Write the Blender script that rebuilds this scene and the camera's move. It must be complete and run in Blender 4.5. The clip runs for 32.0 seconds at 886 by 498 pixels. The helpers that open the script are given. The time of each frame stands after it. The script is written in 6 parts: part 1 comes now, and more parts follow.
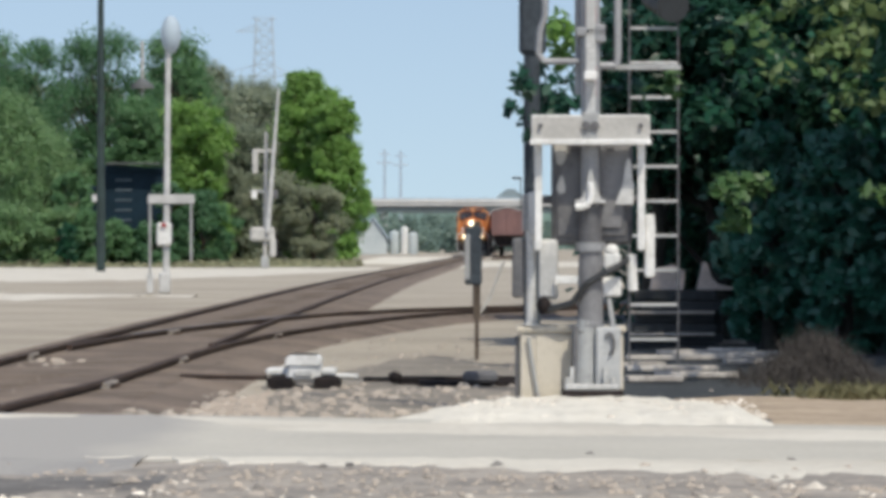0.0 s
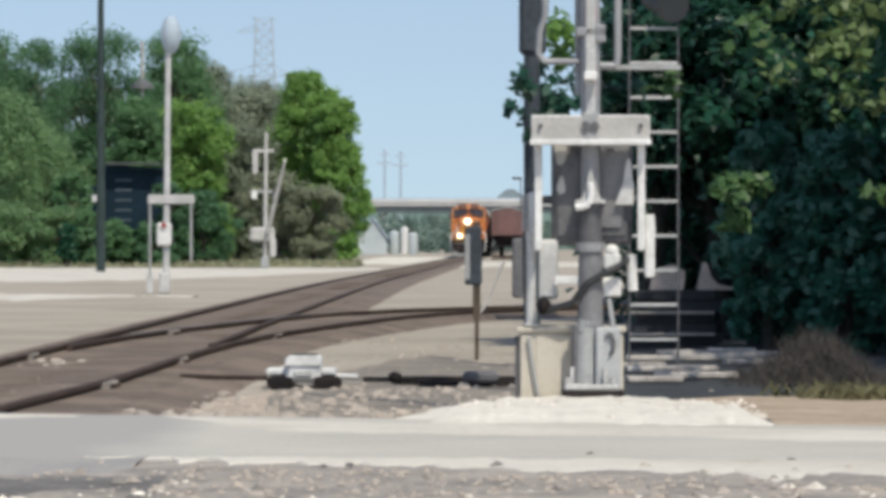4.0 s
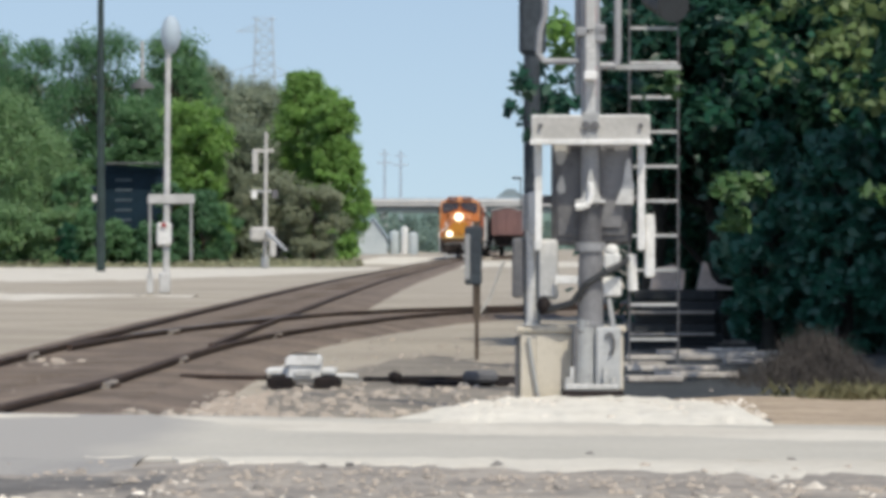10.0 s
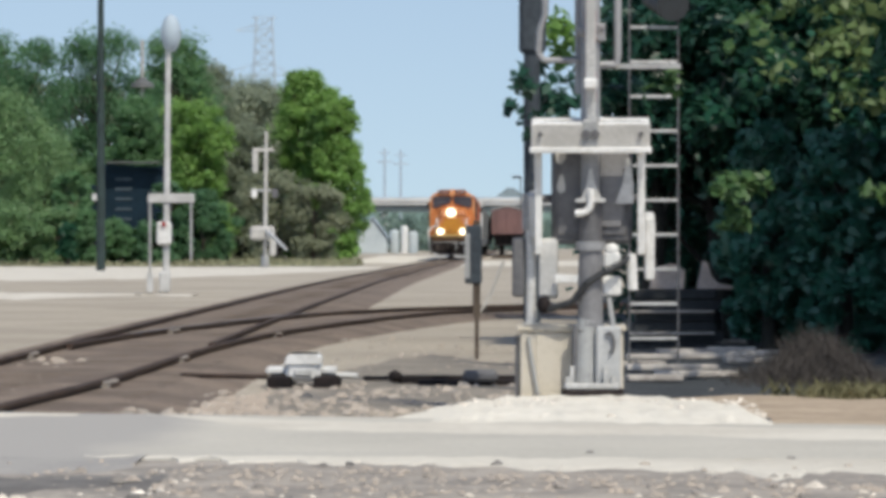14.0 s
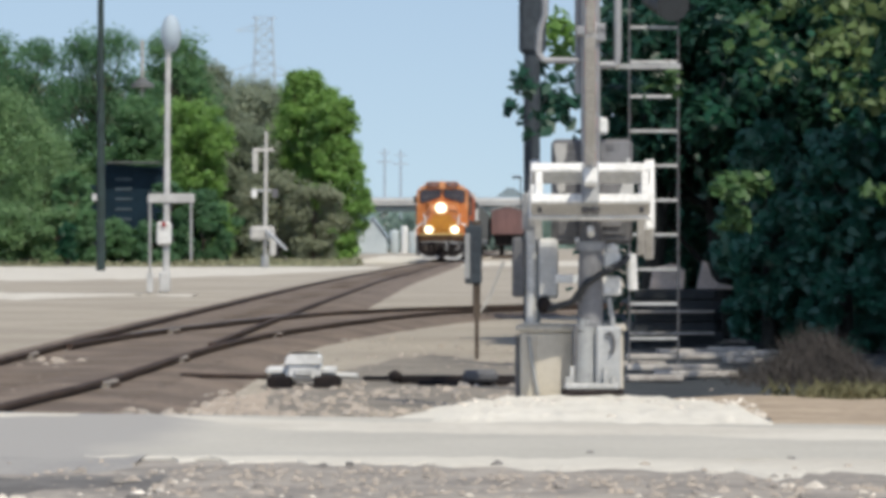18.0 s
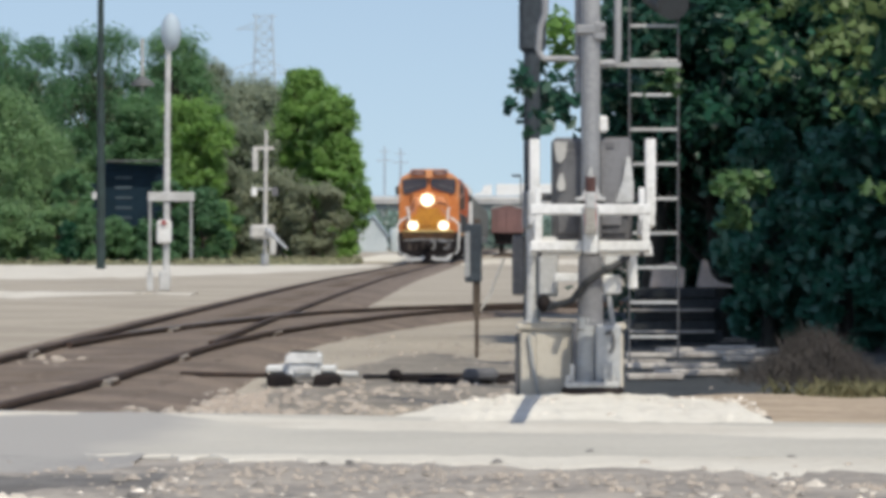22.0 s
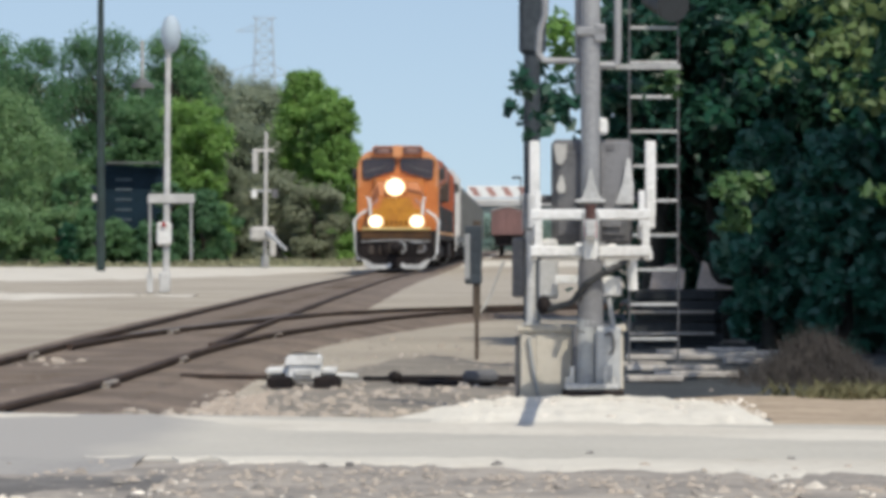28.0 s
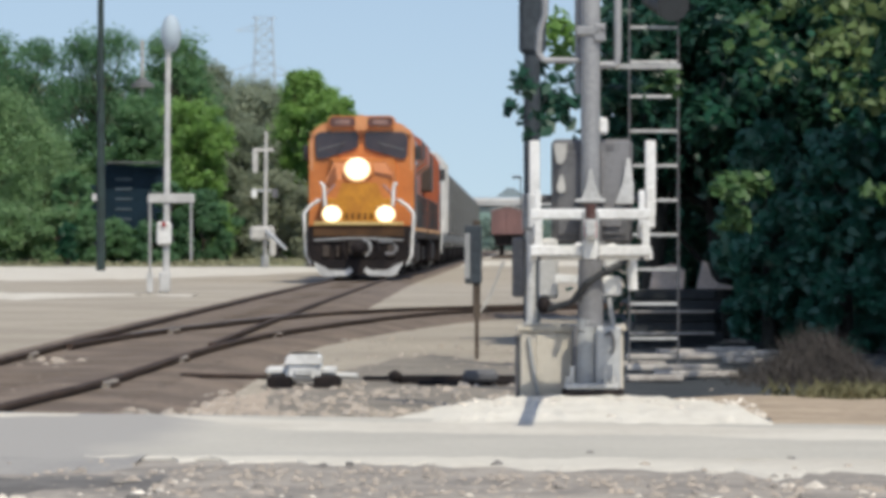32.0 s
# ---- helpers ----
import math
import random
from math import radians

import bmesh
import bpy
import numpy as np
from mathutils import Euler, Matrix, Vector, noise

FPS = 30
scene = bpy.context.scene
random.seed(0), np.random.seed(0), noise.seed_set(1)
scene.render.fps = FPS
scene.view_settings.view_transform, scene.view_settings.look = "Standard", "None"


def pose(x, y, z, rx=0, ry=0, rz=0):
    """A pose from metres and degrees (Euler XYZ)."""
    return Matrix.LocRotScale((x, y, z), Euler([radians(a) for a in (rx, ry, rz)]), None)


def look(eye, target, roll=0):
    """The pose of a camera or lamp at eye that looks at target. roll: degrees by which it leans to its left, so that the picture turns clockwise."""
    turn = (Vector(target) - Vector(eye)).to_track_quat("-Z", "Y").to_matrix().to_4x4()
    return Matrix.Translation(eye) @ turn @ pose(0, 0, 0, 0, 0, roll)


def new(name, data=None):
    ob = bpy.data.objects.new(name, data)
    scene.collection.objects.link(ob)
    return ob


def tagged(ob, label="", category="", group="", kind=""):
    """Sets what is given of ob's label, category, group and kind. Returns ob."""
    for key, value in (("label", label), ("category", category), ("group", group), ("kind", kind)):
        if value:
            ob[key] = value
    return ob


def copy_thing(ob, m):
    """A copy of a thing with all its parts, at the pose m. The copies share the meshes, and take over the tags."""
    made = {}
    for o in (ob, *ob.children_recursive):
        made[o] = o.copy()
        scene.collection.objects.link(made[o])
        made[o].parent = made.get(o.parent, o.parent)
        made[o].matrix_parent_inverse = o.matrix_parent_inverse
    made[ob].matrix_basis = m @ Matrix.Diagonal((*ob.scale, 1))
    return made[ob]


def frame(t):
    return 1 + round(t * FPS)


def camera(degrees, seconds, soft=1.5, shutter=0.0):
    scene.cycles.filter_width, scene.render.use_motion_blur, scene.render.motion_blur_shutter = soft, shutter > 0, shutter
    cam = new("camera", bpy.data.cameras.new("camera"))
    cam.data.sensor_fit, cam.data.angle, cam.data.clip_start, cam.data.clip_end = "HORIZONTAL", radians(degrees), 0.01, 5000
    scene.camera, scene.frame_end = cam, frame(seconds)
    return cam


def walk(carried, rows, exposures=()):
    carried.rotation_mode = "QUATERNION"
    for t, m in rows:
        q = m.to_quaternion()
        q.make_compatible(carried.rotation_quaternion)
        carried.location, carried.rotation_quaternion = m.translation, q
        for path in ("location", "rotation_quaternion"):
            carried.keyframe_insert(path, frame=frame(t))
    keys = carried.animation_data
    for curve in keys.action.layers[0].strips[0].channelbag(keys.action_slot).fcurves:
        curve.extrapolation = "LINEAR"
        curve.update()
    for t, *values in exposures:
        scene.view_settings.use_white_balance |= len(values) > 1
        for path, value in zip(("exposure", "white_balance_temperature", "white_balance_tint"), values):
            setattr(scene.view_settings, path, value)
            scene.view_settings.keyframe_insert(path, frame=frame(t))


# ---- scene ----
# The camera stands on a low tripod beside a level crossing and looks along the line with a long lens.
EYE = 1.0
cam = camera(12.26, 32.0, soft=4.3)
TILT = [(0, 6.5), (3.5, 6.3), (5.5, 6.0), (9, 6.5), (12, 7.0), (12.7, 8), (16.5, 8.2), (18, 8.0), (18.5, 9.3), (19.3, 9.0), (20, 8),
        (20.5, 11.5), (21, 11), (22, 10.8), (22.5, 9.6), (23, 12), (23.5, 19.5), (24, 21.5), (24.5, 18), (25, 10.8), (25.5, 6),
        (26.2, 7), (27.5, 8), (28.3, 7), (29, 8), (30, 8), (30.5, 10.4), (31, 9.6), (31.5, 8.2), (32, 8)]
walk(cam, [(t, pose(0, 0, EYE, 90 - math.degrees(k / 7300), 0, 0)) for t, k in TILT], [(0, 0.0), (32, 0.0)])

# Sky and sun: high sun, behind the camera and to its right.
SUN = Vector((0.27, -0.56, 0.87)).normalized()
sun_up = math.asin(SUN.z)
world = bpy.data.worlds.new("world")
scene.world = world
world.use_nodes = True
wn = world.node_tree.nodes
sky = wn.new("ShaderNodeTexSky")
sky.sky_type = "NISHITA"
sky.sun_disc = False
sky.sun_elevation = sun_up
sky.sun_rotation = math.atan2(SUN.x, SUN.y)
sky.air_density, sky.dust_density, sky.ozone_density = 1.0, 1.0, 2.2
wn["Background"].inputs[1].default_value = 0.138
# the haze band of the sky sits lower than the open horizon
wco, lift = wn.new("ShaderNodeTexCoord"), wn.new("ShaderNodeVectorMath")
lift.inputs[1].default_value = (0, 0, 0.1)
world.node_tree.links.new(wco.outputs["Generated"], lift.inputs[0])
world.node_tree.links.new(lift.outputs[0], sky.inputs[0])
hue = wn.new("ShaderNodeMix")
hue.data_type, hue.blend_type = "RGBA", "MULTIPLY"
hue.inputs[0].default_value = 1.0
hue.inputs[7].default_value = (0.975, 0.97, 0.955, 1)
world.node_tree.links.new(sky.outputs[0], hue.inputs[6])
milky = wn.new("ShaderNodeHueSaturation")
milky.inputs["Saturation"].default_value = 0.86
world.node_tree.links.new(hue.outputs[2], milky.inputs["Color"])
world.node_tree.links.new(milky.outputs[0], wn["Background"].inputs[0])
sun = new("sun", bpy.data.lights.new("sun", "SUN"))
sun.data.energy, sun.data.angle, sun.data.color = 3.4, radians(0.53), (1.0, 0.93, 0.79)
sun.matrix_world = look((0, 0, 60), Vector((0, 0, 60)) - SUN)


# ---- materials ----
def mat(name, a, b=None, rough=0.7, metal=0.0, scale=3.0, fine=40.0, bump=0.0, spread=0.12, island=0.0, piece=0.0):
    """A painted, weathered or mineral surface: two colours mixed by coarse stains and fine grain."""
    m = bpy.data.materials.new(name)
    m.use_nodes = True
    n, l = m.node_tree.nodes, m.node_tree.links
    p = n["Principled BSDF"]
    b = b or tuple(c * 0.7 for c in a)
    co = n.new("ShaderNodeTexCoord")
    big, small = n.new("ShaderNodeTexNoise"), n.new("ShaderNodeTexNoise")
    big.inputs["Scale"].default_value, big.inputs["Detail"].default_value = scale, 5
    small.inputs["Scale"].default_value, small.inputs["Detail"].default_value = fine, 3
    for t in (big, small):
        l.new(co.outputs["Object"], t.inputs["Vector"])
    add = n.new("ShaderNodeMath")
    add.operation = "MULTIPLY_ADD"
    add.inputs[1].default_value = 0.55
    l.new(small.outputs[0], add.inputs[0])
    l.new(big.outputs[0], add.inputs[2])
    ramp = n.new("ShaderNodeMapRange")
    ramp.inputs[1].default_value, ramp.inputs[2].default_value = 0.775 - spread, 0.775 + spread
    l.new(add.outputs[0], ramp.inputs[0])
    mix = n.new("ShaderNodeMix")
    mix.data_type = "RGBA"
    mix.inputs[6].default_value, mix.inputs[7].default_value = (*a, 1), (*b, 1)
    l.new(ramp.outputs[0], mix.inputs[0])
    last = mix.outputs[2]
    if island or piece:
        hsv = n.new("ShaderNodeHueSaturation")
        vr = n.new("ShaderNodeMapRange")
        k = island or piece
        vr.inputs[3].default_value, vr.inputs[4].default_value = 1 - k, 1 + k
        if island:
            l.new(n.new("ShaderNodeNewGeometry").outputs["Random Per Island"], vr.inputs[0])
        else:
            l.new(n.new("ShaderNodeObjectInfo").outputs["Random"], vr.inputs[0])
        l.new(vr.outputs[0], hsv.inputs["Value"])
        l.new(last, hsv.inputs["Color"])
        last = hsv.outputs[0]
    l.new(last, p.inputs["Base Color"])
    rr = n.new("ShaderNodeMapRange")
    rr.inputs[3].default_value, rr.inputs[4].default_value = max(0.05, rough - 0.1), min(1.0, rough + 0.1)
    l.new(small.outputs[0], rr.inputs[0])
    l.new(rr.outputs[0], p.inputs["Roughness"])
    p.inputs["Metallic"].default_value = metal
    if bump:
        bp = n.new("ShaderNodeBump")
        bp.inputs["Strength"].default_value, bp.inputs["Distance"].default_value = bump, 0.03
        l.new(add.outputs[0], bp.inputs["Height"])
        l.new(bp.outputs[0], p.inputs["Normal"])
    return m


def leaf_mat(name, a, b, glow=0.35, rough=0.5, wax=0.5):
    """Leaves: each one its own green, with light passing through."""
    m = bpy.data.materials.new(name)
    m.use_nodes = True
    n, l = m.node_tree.nodes, m.node_tree.links
    p, out = n["Principled BSDF"], n["Material Output"]
    geo = n.new("ShaderNodeNewGeometry")
    co = n.new("ShaderNodeTexCoord")
    big = n.new("ShaderNodeTexNoise")
    big.inputs["Scale"].default_value, big.inputs["Detail"].default_value = 0.35, 3
    l.new(co.outputs["Object"], big.inputs["Vector"])
    add = n.new("ShaderNodeMath")
    add.operation = "MULTIPLY_ADD"
    add.inputs[1].default_value = 0.5
    l.new(geo.outputs["Random Per Island"], add.inputs[0])
    l.new(big.outputs[0], add.inputs[2])
    ramp = n.new("ShaderNodeMapRange")
    ramp.inputs[1].default_value, ramp.inputs[2].default_value = 0.4, 1.1
    l.new(add.outputs[0], ramp.inputs[0])
    mix = n.new("ShaderNodeMix")
    mix.data_type = "RGBA"
    mix.inputs[6].default_value, mix.inputs[7].default_value = (*a, 1), (*b, 1)
    l.new(ramp.outputs[0], mix.inputs[0])
    l.new(mix.outputs[2], p.inputs["Base Color"])
    p.inputs["Roughness"].default_value, p.inputs["Specular IOR Level"].default_value = rough, wax
    tr = n.new("ShaderNodeBsdfTranslucent")
    l.new(mix.outputs[2], tr.inputs[0])
    ms = n.new("ShaderNodeMixShader")
    ms.inputs[0].default_value = glow
    l.new(p.outputs[0], ms.inputs[1])
    l.new(tr.outputs[0], ms.inputs[2])
    l.new(ms.outputs[0], out.inputs[0])
    return m


def lamp_mat(name, colour, strength, rim=None):
    """A lit lens, brightest in its middle when a rim colour is given."""
    m = bpy.data.materials.new(name)
    m.use_nodes = True
    n, l = m.node_tree.nodes, m.node_tree.links
    p = n["Principled BSDF"]
    p.inputs["Base Color"].default_value = (*colour, 1)
    p.inputs["Emission Color"].default_value = (*colour, 1)
    p.inputs["Emission Strength"].default_value = strength
    if rim:
        co, d = n.new("ShaderNodeTexCoord"), n.new("ShaderNodeVectorMath")
        d.operation = "DISTANCE"
        d.inputs[1].default_value = (0.5, 0.0, 0.5)
        l.new(co.outputs["Generated"], d.inputs[0])
        r = n.new("ShaderNodeMapRange")
        r.inputs[1].default_value, r.inputs[2].default_value = 0.2, 0.5
        l.new(d.outputs["Value"], r.inputs[0])
        mix = n.new("ShaderNodeMix")
        mix.data_type = "RGBA"
        mix.inputs[6].default_value = (*[c * strength for c in colour], 1)
        mix.inputs[7].default_value = (*rim, 1)
        l.new(r.outputs[0], mix.inputs[0])
        l.new(mix.outputs[2], p.inputs["Emission Color"])
        p.inputs["Emission Strength"].default_value = 1.0
    return m


M = {
    "dirt": mat("dirt", (0.425, 0.378, 0.308), (0.335, 0.295, 0.24), 0.95, scale=0.25, fine=9, bump=0.6),
    "pale": mat("pale_limestone", (0.66, 0.625, 0.55), (0.54, 0.505, 0.44), 0.95, scale=0.6, fine=14, bump=0.5),
    "road": mat("worn_concrete", (0.54, 0.515, 0.455), (0.45, 0.43, 0.38), 0.9, scale=0.5, fine=25, bump=0.15),
    "asphalt": mat("asphalt_patch", (0.37, 0.355, 0.335), (0.29, 0.28, 0.27), 0.9, scale=0.8, fine=30, bump=0.2),
    "gravel": mat("gravel", (0.40, 0.36, 0.315), (0.24, 0.22, 0.2), 0.95, scale=2.2, fine=18, bump=0.8),
    "ballast": mat("ballast", (0.22, 0.172, 0.135), (0.13, 0.10, 0.08), 0.95, scale=0.9, fine=20, bump=0.8),
    "stone": mat("crushed_stone", (0.41, 0.36, 0.31), (0.28, 0.25, 0.22), 0.9, scale=4, fine=30, bump=0.3, island=0.35),
    "lime": mat("limestone_rubble", (0.76, 0.70, 0.62), (0.55, 0.5, 0.43), 0.9, scale=4, fine=30, bump=0.3, island=0.25),
    "rust": mat("rusty_rail", (0.075, 0.048, 0.036), (0.045, 0.03, 0.024), 0.8, 0.2, scale=2, fine=40, bump=0.1),
    "tie": mat("creosoted_timber", (0.17, 0.13, 0.10), (0.10, 0.077, 0.06), 0.95, scale=3, fine=30, bump=0.3, piece=0.3),
    "galv": mat("galvanised_steel", (0.36, 0.365, 0.375), (0.28, 0.285, 0.295), 0.55, 0.35, scale=2.5, fine=40, bump=0.05),
    "alu": mat("painted_aluminium", (0.60, 0.60, 0.59), (0.43, 0.43, 0.42), 0.5, 0.1, scale=2.5, fine=40, bump=0.05),
    "white": mat("white_paint", (0.80, 0.80, 0.79), (0.60, 0.60, 0.58), 0.5, scale=3, fine=30, bump=0.05),
    "beige": mat("beige_case", (0.56, 0.515, 0.435), (0.48, 0.44, 0.365), 0.7, scale=2.5, fine=30, bump=0.1),
    "grey": mat("grey_paint", (0.14, 0.14, 0.147), (0.095, 0.095, 0.102), 0.6, scale=3, fine=30, bump=0.05),
    "midgrey": mat("mid_grey_paint", (0.38, 0.39, 0.39), (0.28, 0.285, 0.29), 0.6, scale=3, fine=30, bump=0.05),
    "cover": mat("cover_grey_paint", (0.45, 0.46, 0.465), (0.37, 0.38, 0.385), 0.6, scale=3, fine=30, bump=0.05),
    "midpanel": mat("panel_grey_paint", (0.21, 0.21, 0.22), (0.16, 0.16, 0.168), 0.6, scale=3, fine=30, bump=0.05),
    "dark": mat("dark_paint", (0.045, 0.05, 0.055), (0.025, 0.027, 0.03), 0.6, scale=3, fine=30, bump=0.05),
    "black": mat("black_steel", (0.014, 0.012, 0.013), (0.028, 0.022, 0.021), 0.75, 0.0, scale=2, fine=20, bump=0.1),
    "bark": mat("bark", (0.11, 0.085, 0.065), (0.06, 0.045, 0.035), 0.95, scale=3, fine=25, bump=0.8),
    # Dark bluish tone of the signal pole and the marker case.
    "pole": mat("bluish_pole", (0.055, 0.069, 0.083), (0.036, 0.046, 0.058), 0.95, scale=2, fine=25, bump=0.5),
    "old_pole": mat("dark_creosoted_pole", (0.03, 0.05, 0.05), (0.02, 0.034, 0.034), 0.95, scale=2, fine=25, bump=0.5),
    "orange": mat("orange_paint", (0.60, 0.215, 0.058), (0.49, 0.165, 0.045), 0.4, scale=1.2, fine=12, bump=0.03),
    "yellow": mat("yellow_paint", (0.60, 0.27, 0.025), (0.46, 0.19, 0.02), 0.45, scale=1.5, fine=14),
    "yellow_edge": mat("worn_yellow_edge", (0.62, 0.47, 0.2), (0.5, 0.36, 0.14), 0.55, scale=3, fine=20),
    # Brown of the shadow below the walkway edge; the step bars share it.
    "brown_sill": mat("shadow_brown_paint", (0.10, 0.055, 0.028), (0.06, 0.036, 0.022), 0.7, scale=2, fine=14),
    "darkgreen": mat("dark_band_paint", (0.06, 0.045, 0.035), (0.035, 0.028, 0.024), 0.5, scale=1.5, fine=14),
    "glass": mat("tinted_glass", (0.034, 0.03, 0.042), (0.055, 0.046, 0.055), 0.12, scale=1, fine=5),
    "swoosh": mat("red_brown_paint", (0.27, 0.09, 0.035), (0.2, 0.07, 0.03), 0.5, scale=2, fine=14),
    "hopper": mat("hopper_grey", (0.115, 0.122, 0.125), (0.08, 0.082, 0.083), 0.65, scale=0.6, fine=6, bump=0.03),
    "hopper_end": mat("pale_end_paint", (0.58, 0.58, 0.575), (0.42, 0.415, 0.40), 0.6, scale=0.8, fine=7),
    "oxide": mat("oxide_red_paint", (0.205, 0.112, 0.105), (0.16, 0.092, 0.088), 0.75, scale=0.5, fine=4),
    "faded": mat("faded_pink_paint", (0.42, 0.24, 0.21), (0.30, 0.17, 0.15), 0.8, scale=0.6, fine=5),
    "bridge": mat("bridge_concrete", (0.62, 0.62, 0.61), (0.50, 0.50, 0.49), 0.85, scale=0.1, fine=1.5),
    # Far roof colour already mixed with the blue of distance haze.
    "roof_slate": mat("haze_tinted_roofing", (0.17, 0.215, 0.235), (0.14, 0.18, 0.2), 0.8, scale=0.3, fine=3),
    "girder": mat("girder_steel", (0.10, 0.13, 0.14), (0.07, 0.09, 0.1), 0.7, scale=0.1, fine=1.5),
    # Steel paled and blued for distance haze; the lamp head shares it.
    "tower": mat("haze_tinted_steel", (0.42, 0.50, 0.575), (0.38, 0.46, 0.53), 0.7, scale=0.5, fine=5),
    "silver": mat("silver_tank_paint", (0.50, 0.55, 0.56), (0.38, 0.43, 0.45), 0.5, scale=0.3, fine=4),
    # Dark blue cladding, taken darker still for the shade of the trees.
    "shed": mat("shade_dark_blue_cladding", (0.012, 0.03, 0.048), (0.008, 0.02, 0.03), 0.7, scale=0.5, fine=6),
    "louvre": mat("blue_grey_louvre", (0.07, 0.10, 0.12), (0.05, 0.075, 0.09), 0.7, scale=1, fine=8),
    "red": mat("red_reflective", (0.45, 0.03, 0.025), (0.3, 0.03, 0.025), 0.4, scale=5, fine=30),
    "grass": mat("dry_grass", (0.15, 0.135, 0.068), (0.085, 0.085, 0.042), 0.95, scale=2, fine=20, island=0.35),
    "brush": mat("dry_brush", (0.065, 0.056, 0.05), (0.045, 0.04, 0.036), 0.95, scale=2, fine=20, island=0.35),
    # Litter colour holds the shade of the crowns; boughs and stacked ties share it.
    "litter": mat("shade_dark_litter", (0.045, 0.05, 0.054), (0.028, 0.032, 0.036), 0.95, scale=1.2, fine=15, bump=0.8),
    "apron": mat("white_limestone_fines", (0.745, 0.71, 0.63), (0.63, 0.595, 0.52), 0.95, scale=1.5, fine=22, bump=0.5),
    # Plank and slab colours are raised for sun dapples the crowns keep off.
    "plank": mat("sunlit_weathered_timber", (0.50, 0.465, 0.425), (0.31, 0.285, 0.26), 0.95, scale=2, fine=20, bump=0.4, piece=0.3),
    "slab": mat("broken_concrete", (0.58, 0.50, 0.45), (0.40, 0.34, 0.30), 0.95, scale=3, fine=20, bump=0.4),
    "brown": mat("brown_lens", (0.10, 0.045, 0.035), (0.07, 0.03, 0.025), 0.4, scale=5, fine=20),
    # Teal of shaded foliage is put into this leaf colour.
    "leaf_ivy": leaf_mat("shade_teal_leaves", (0.03, 0.15, 0.105), (0.05, 0.19, 0.125), 0.45, 0.42, 1.0),
    # Leaves coloured dark as if in shade, though the sun reaches some.
    "leaf_dark": leaf_mat("shade_dark_leaves", (0.018, 0.075, 0.05), (0.03, 0.10, 0.06), 0.4, 0.4),
    # Yellow-green holds the sun on the outer boughs.
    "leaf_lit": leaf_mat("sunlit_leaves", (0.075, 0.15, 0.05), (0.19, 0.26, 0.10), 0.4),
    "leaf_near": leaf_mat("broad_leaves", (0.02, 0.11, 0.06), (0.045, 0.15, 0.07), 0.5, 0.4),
    "leaf_a": leaf_mat("green_leaves", (0.105, 0.22, 0.10), (0.15, 0.30, 0.125), 0.5),
    "leaf_b": leaf_mat("bright_leaves", (0.14, 0.285, 0.07), (0.27, 0.45, 0.115), 0.5),
    # Both olives are greyed and lightened in colour for haze over the wood.
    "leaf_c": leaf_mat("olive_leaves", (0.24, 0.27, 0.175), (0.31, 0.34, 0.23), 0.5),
    "leaf_haze": leaf_mat("haze_paled_olive_leaves", (0.22, 0.265, 0.185), (0.29, 0.335, 0.235), 0.5),
    "leaf_d": leaf_mat("dull_light_leaves", (0.15, 0.27, 0.12), (0.22, 0.36, 0.16), 0.5),
    "leaf_e": leaf_mat("deep_green_leaves", (0.075, 0.18, 0.085), (0.115, 0.245, 0.11), 0.5),
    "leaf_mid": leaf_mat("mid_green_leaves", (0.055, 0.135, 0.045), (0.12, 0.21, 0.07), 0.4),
    # Bark taken nearly black for the shade around these trunks.
    "bark_shade": mat("shade_dark_bark", (0.035, 0.036, 0.03), (0.022, 0.022, 0.02), 0.95, scale=3, fine=25, bump=0.8),
    "tan": mat("tan_earth", (0.50, 0.415, 0.335), (0.40, 0.33, 0.265), 0.95, scale=2.5, fine=18, bump=0.7),
    "verge": mat("brown_earth", (0.46, 0.37, 0.275), (0.33, 0.26, 0.19), 0.95, scale=1.8, fine=16, bump=0.7),
    "dark_gravel": mat("dark_gravel", (0.19, 0.18, 0.172), (0.125, 0.118, 0.112), 0.95, scale=2.5, fine=18, bump=0.8),
    "yard_grass": mat("dull_grass", (0.26, 0.26, 0.16), (0.17, 0.18, 0.11), 0.95, scale=2, fine=20, island=0.3),
    # Deeper, redder orange for hood, radiator and cab sides.
    "orange_side": mat("deep_orange_paint", (0.36, 0.095, 0.04), (0.28, 0.075, 0.035), 0.5, scale=0.8, fine=9, bump=0.03),
    "cream": mat("cream_paint", (0.66, 0.42, 0.25), (0.55, 0.33, 0.2), 0.5, scale=1.2, fine=12),
    "dull": mat("dull_white_paint", (0.50, 0.49, 0.465), (0.40, 0.39, 0.37), 0.6, scale=3, fine=30, bump=0.05),
    # Ridge green lightened towards blue-grey in place of haze.
    "far_ridge": mat("haze_tinted_ridge", (0.15, 0.23, 0.20), (0.125, 0.195, 0.17), 0.95, scale=0.05, fine=0.4),
    # Orange lightened for sky light on the brow; the hood centre shares it.
    "peach": mat("lightened_orange_paint", (0.64, 0.30, 0.135), (0.56, 0.25, 0.105), 0.5, scale=1.2, fine=12),
    "board": mat("brown_number_board", (0.13, 0.06, 0.05), (0.09, 0.045, 0.04), 0.5, scale=4, fine=20),
    "figures": mat("dull_figures", (0.27, 0.17, 0.15), (0.2, 0.13, 0.12), 0.6, scale=4, fine=20),
    "grey_ground": mat("grey_brown_gravel", (0.28, 0.25, 0.212), (0.19, 0.17, 0.145), 0.95, scale=1.6, fine=14, bump=0.8),
    # Far leaf colour includes the haze between here and the horizon.
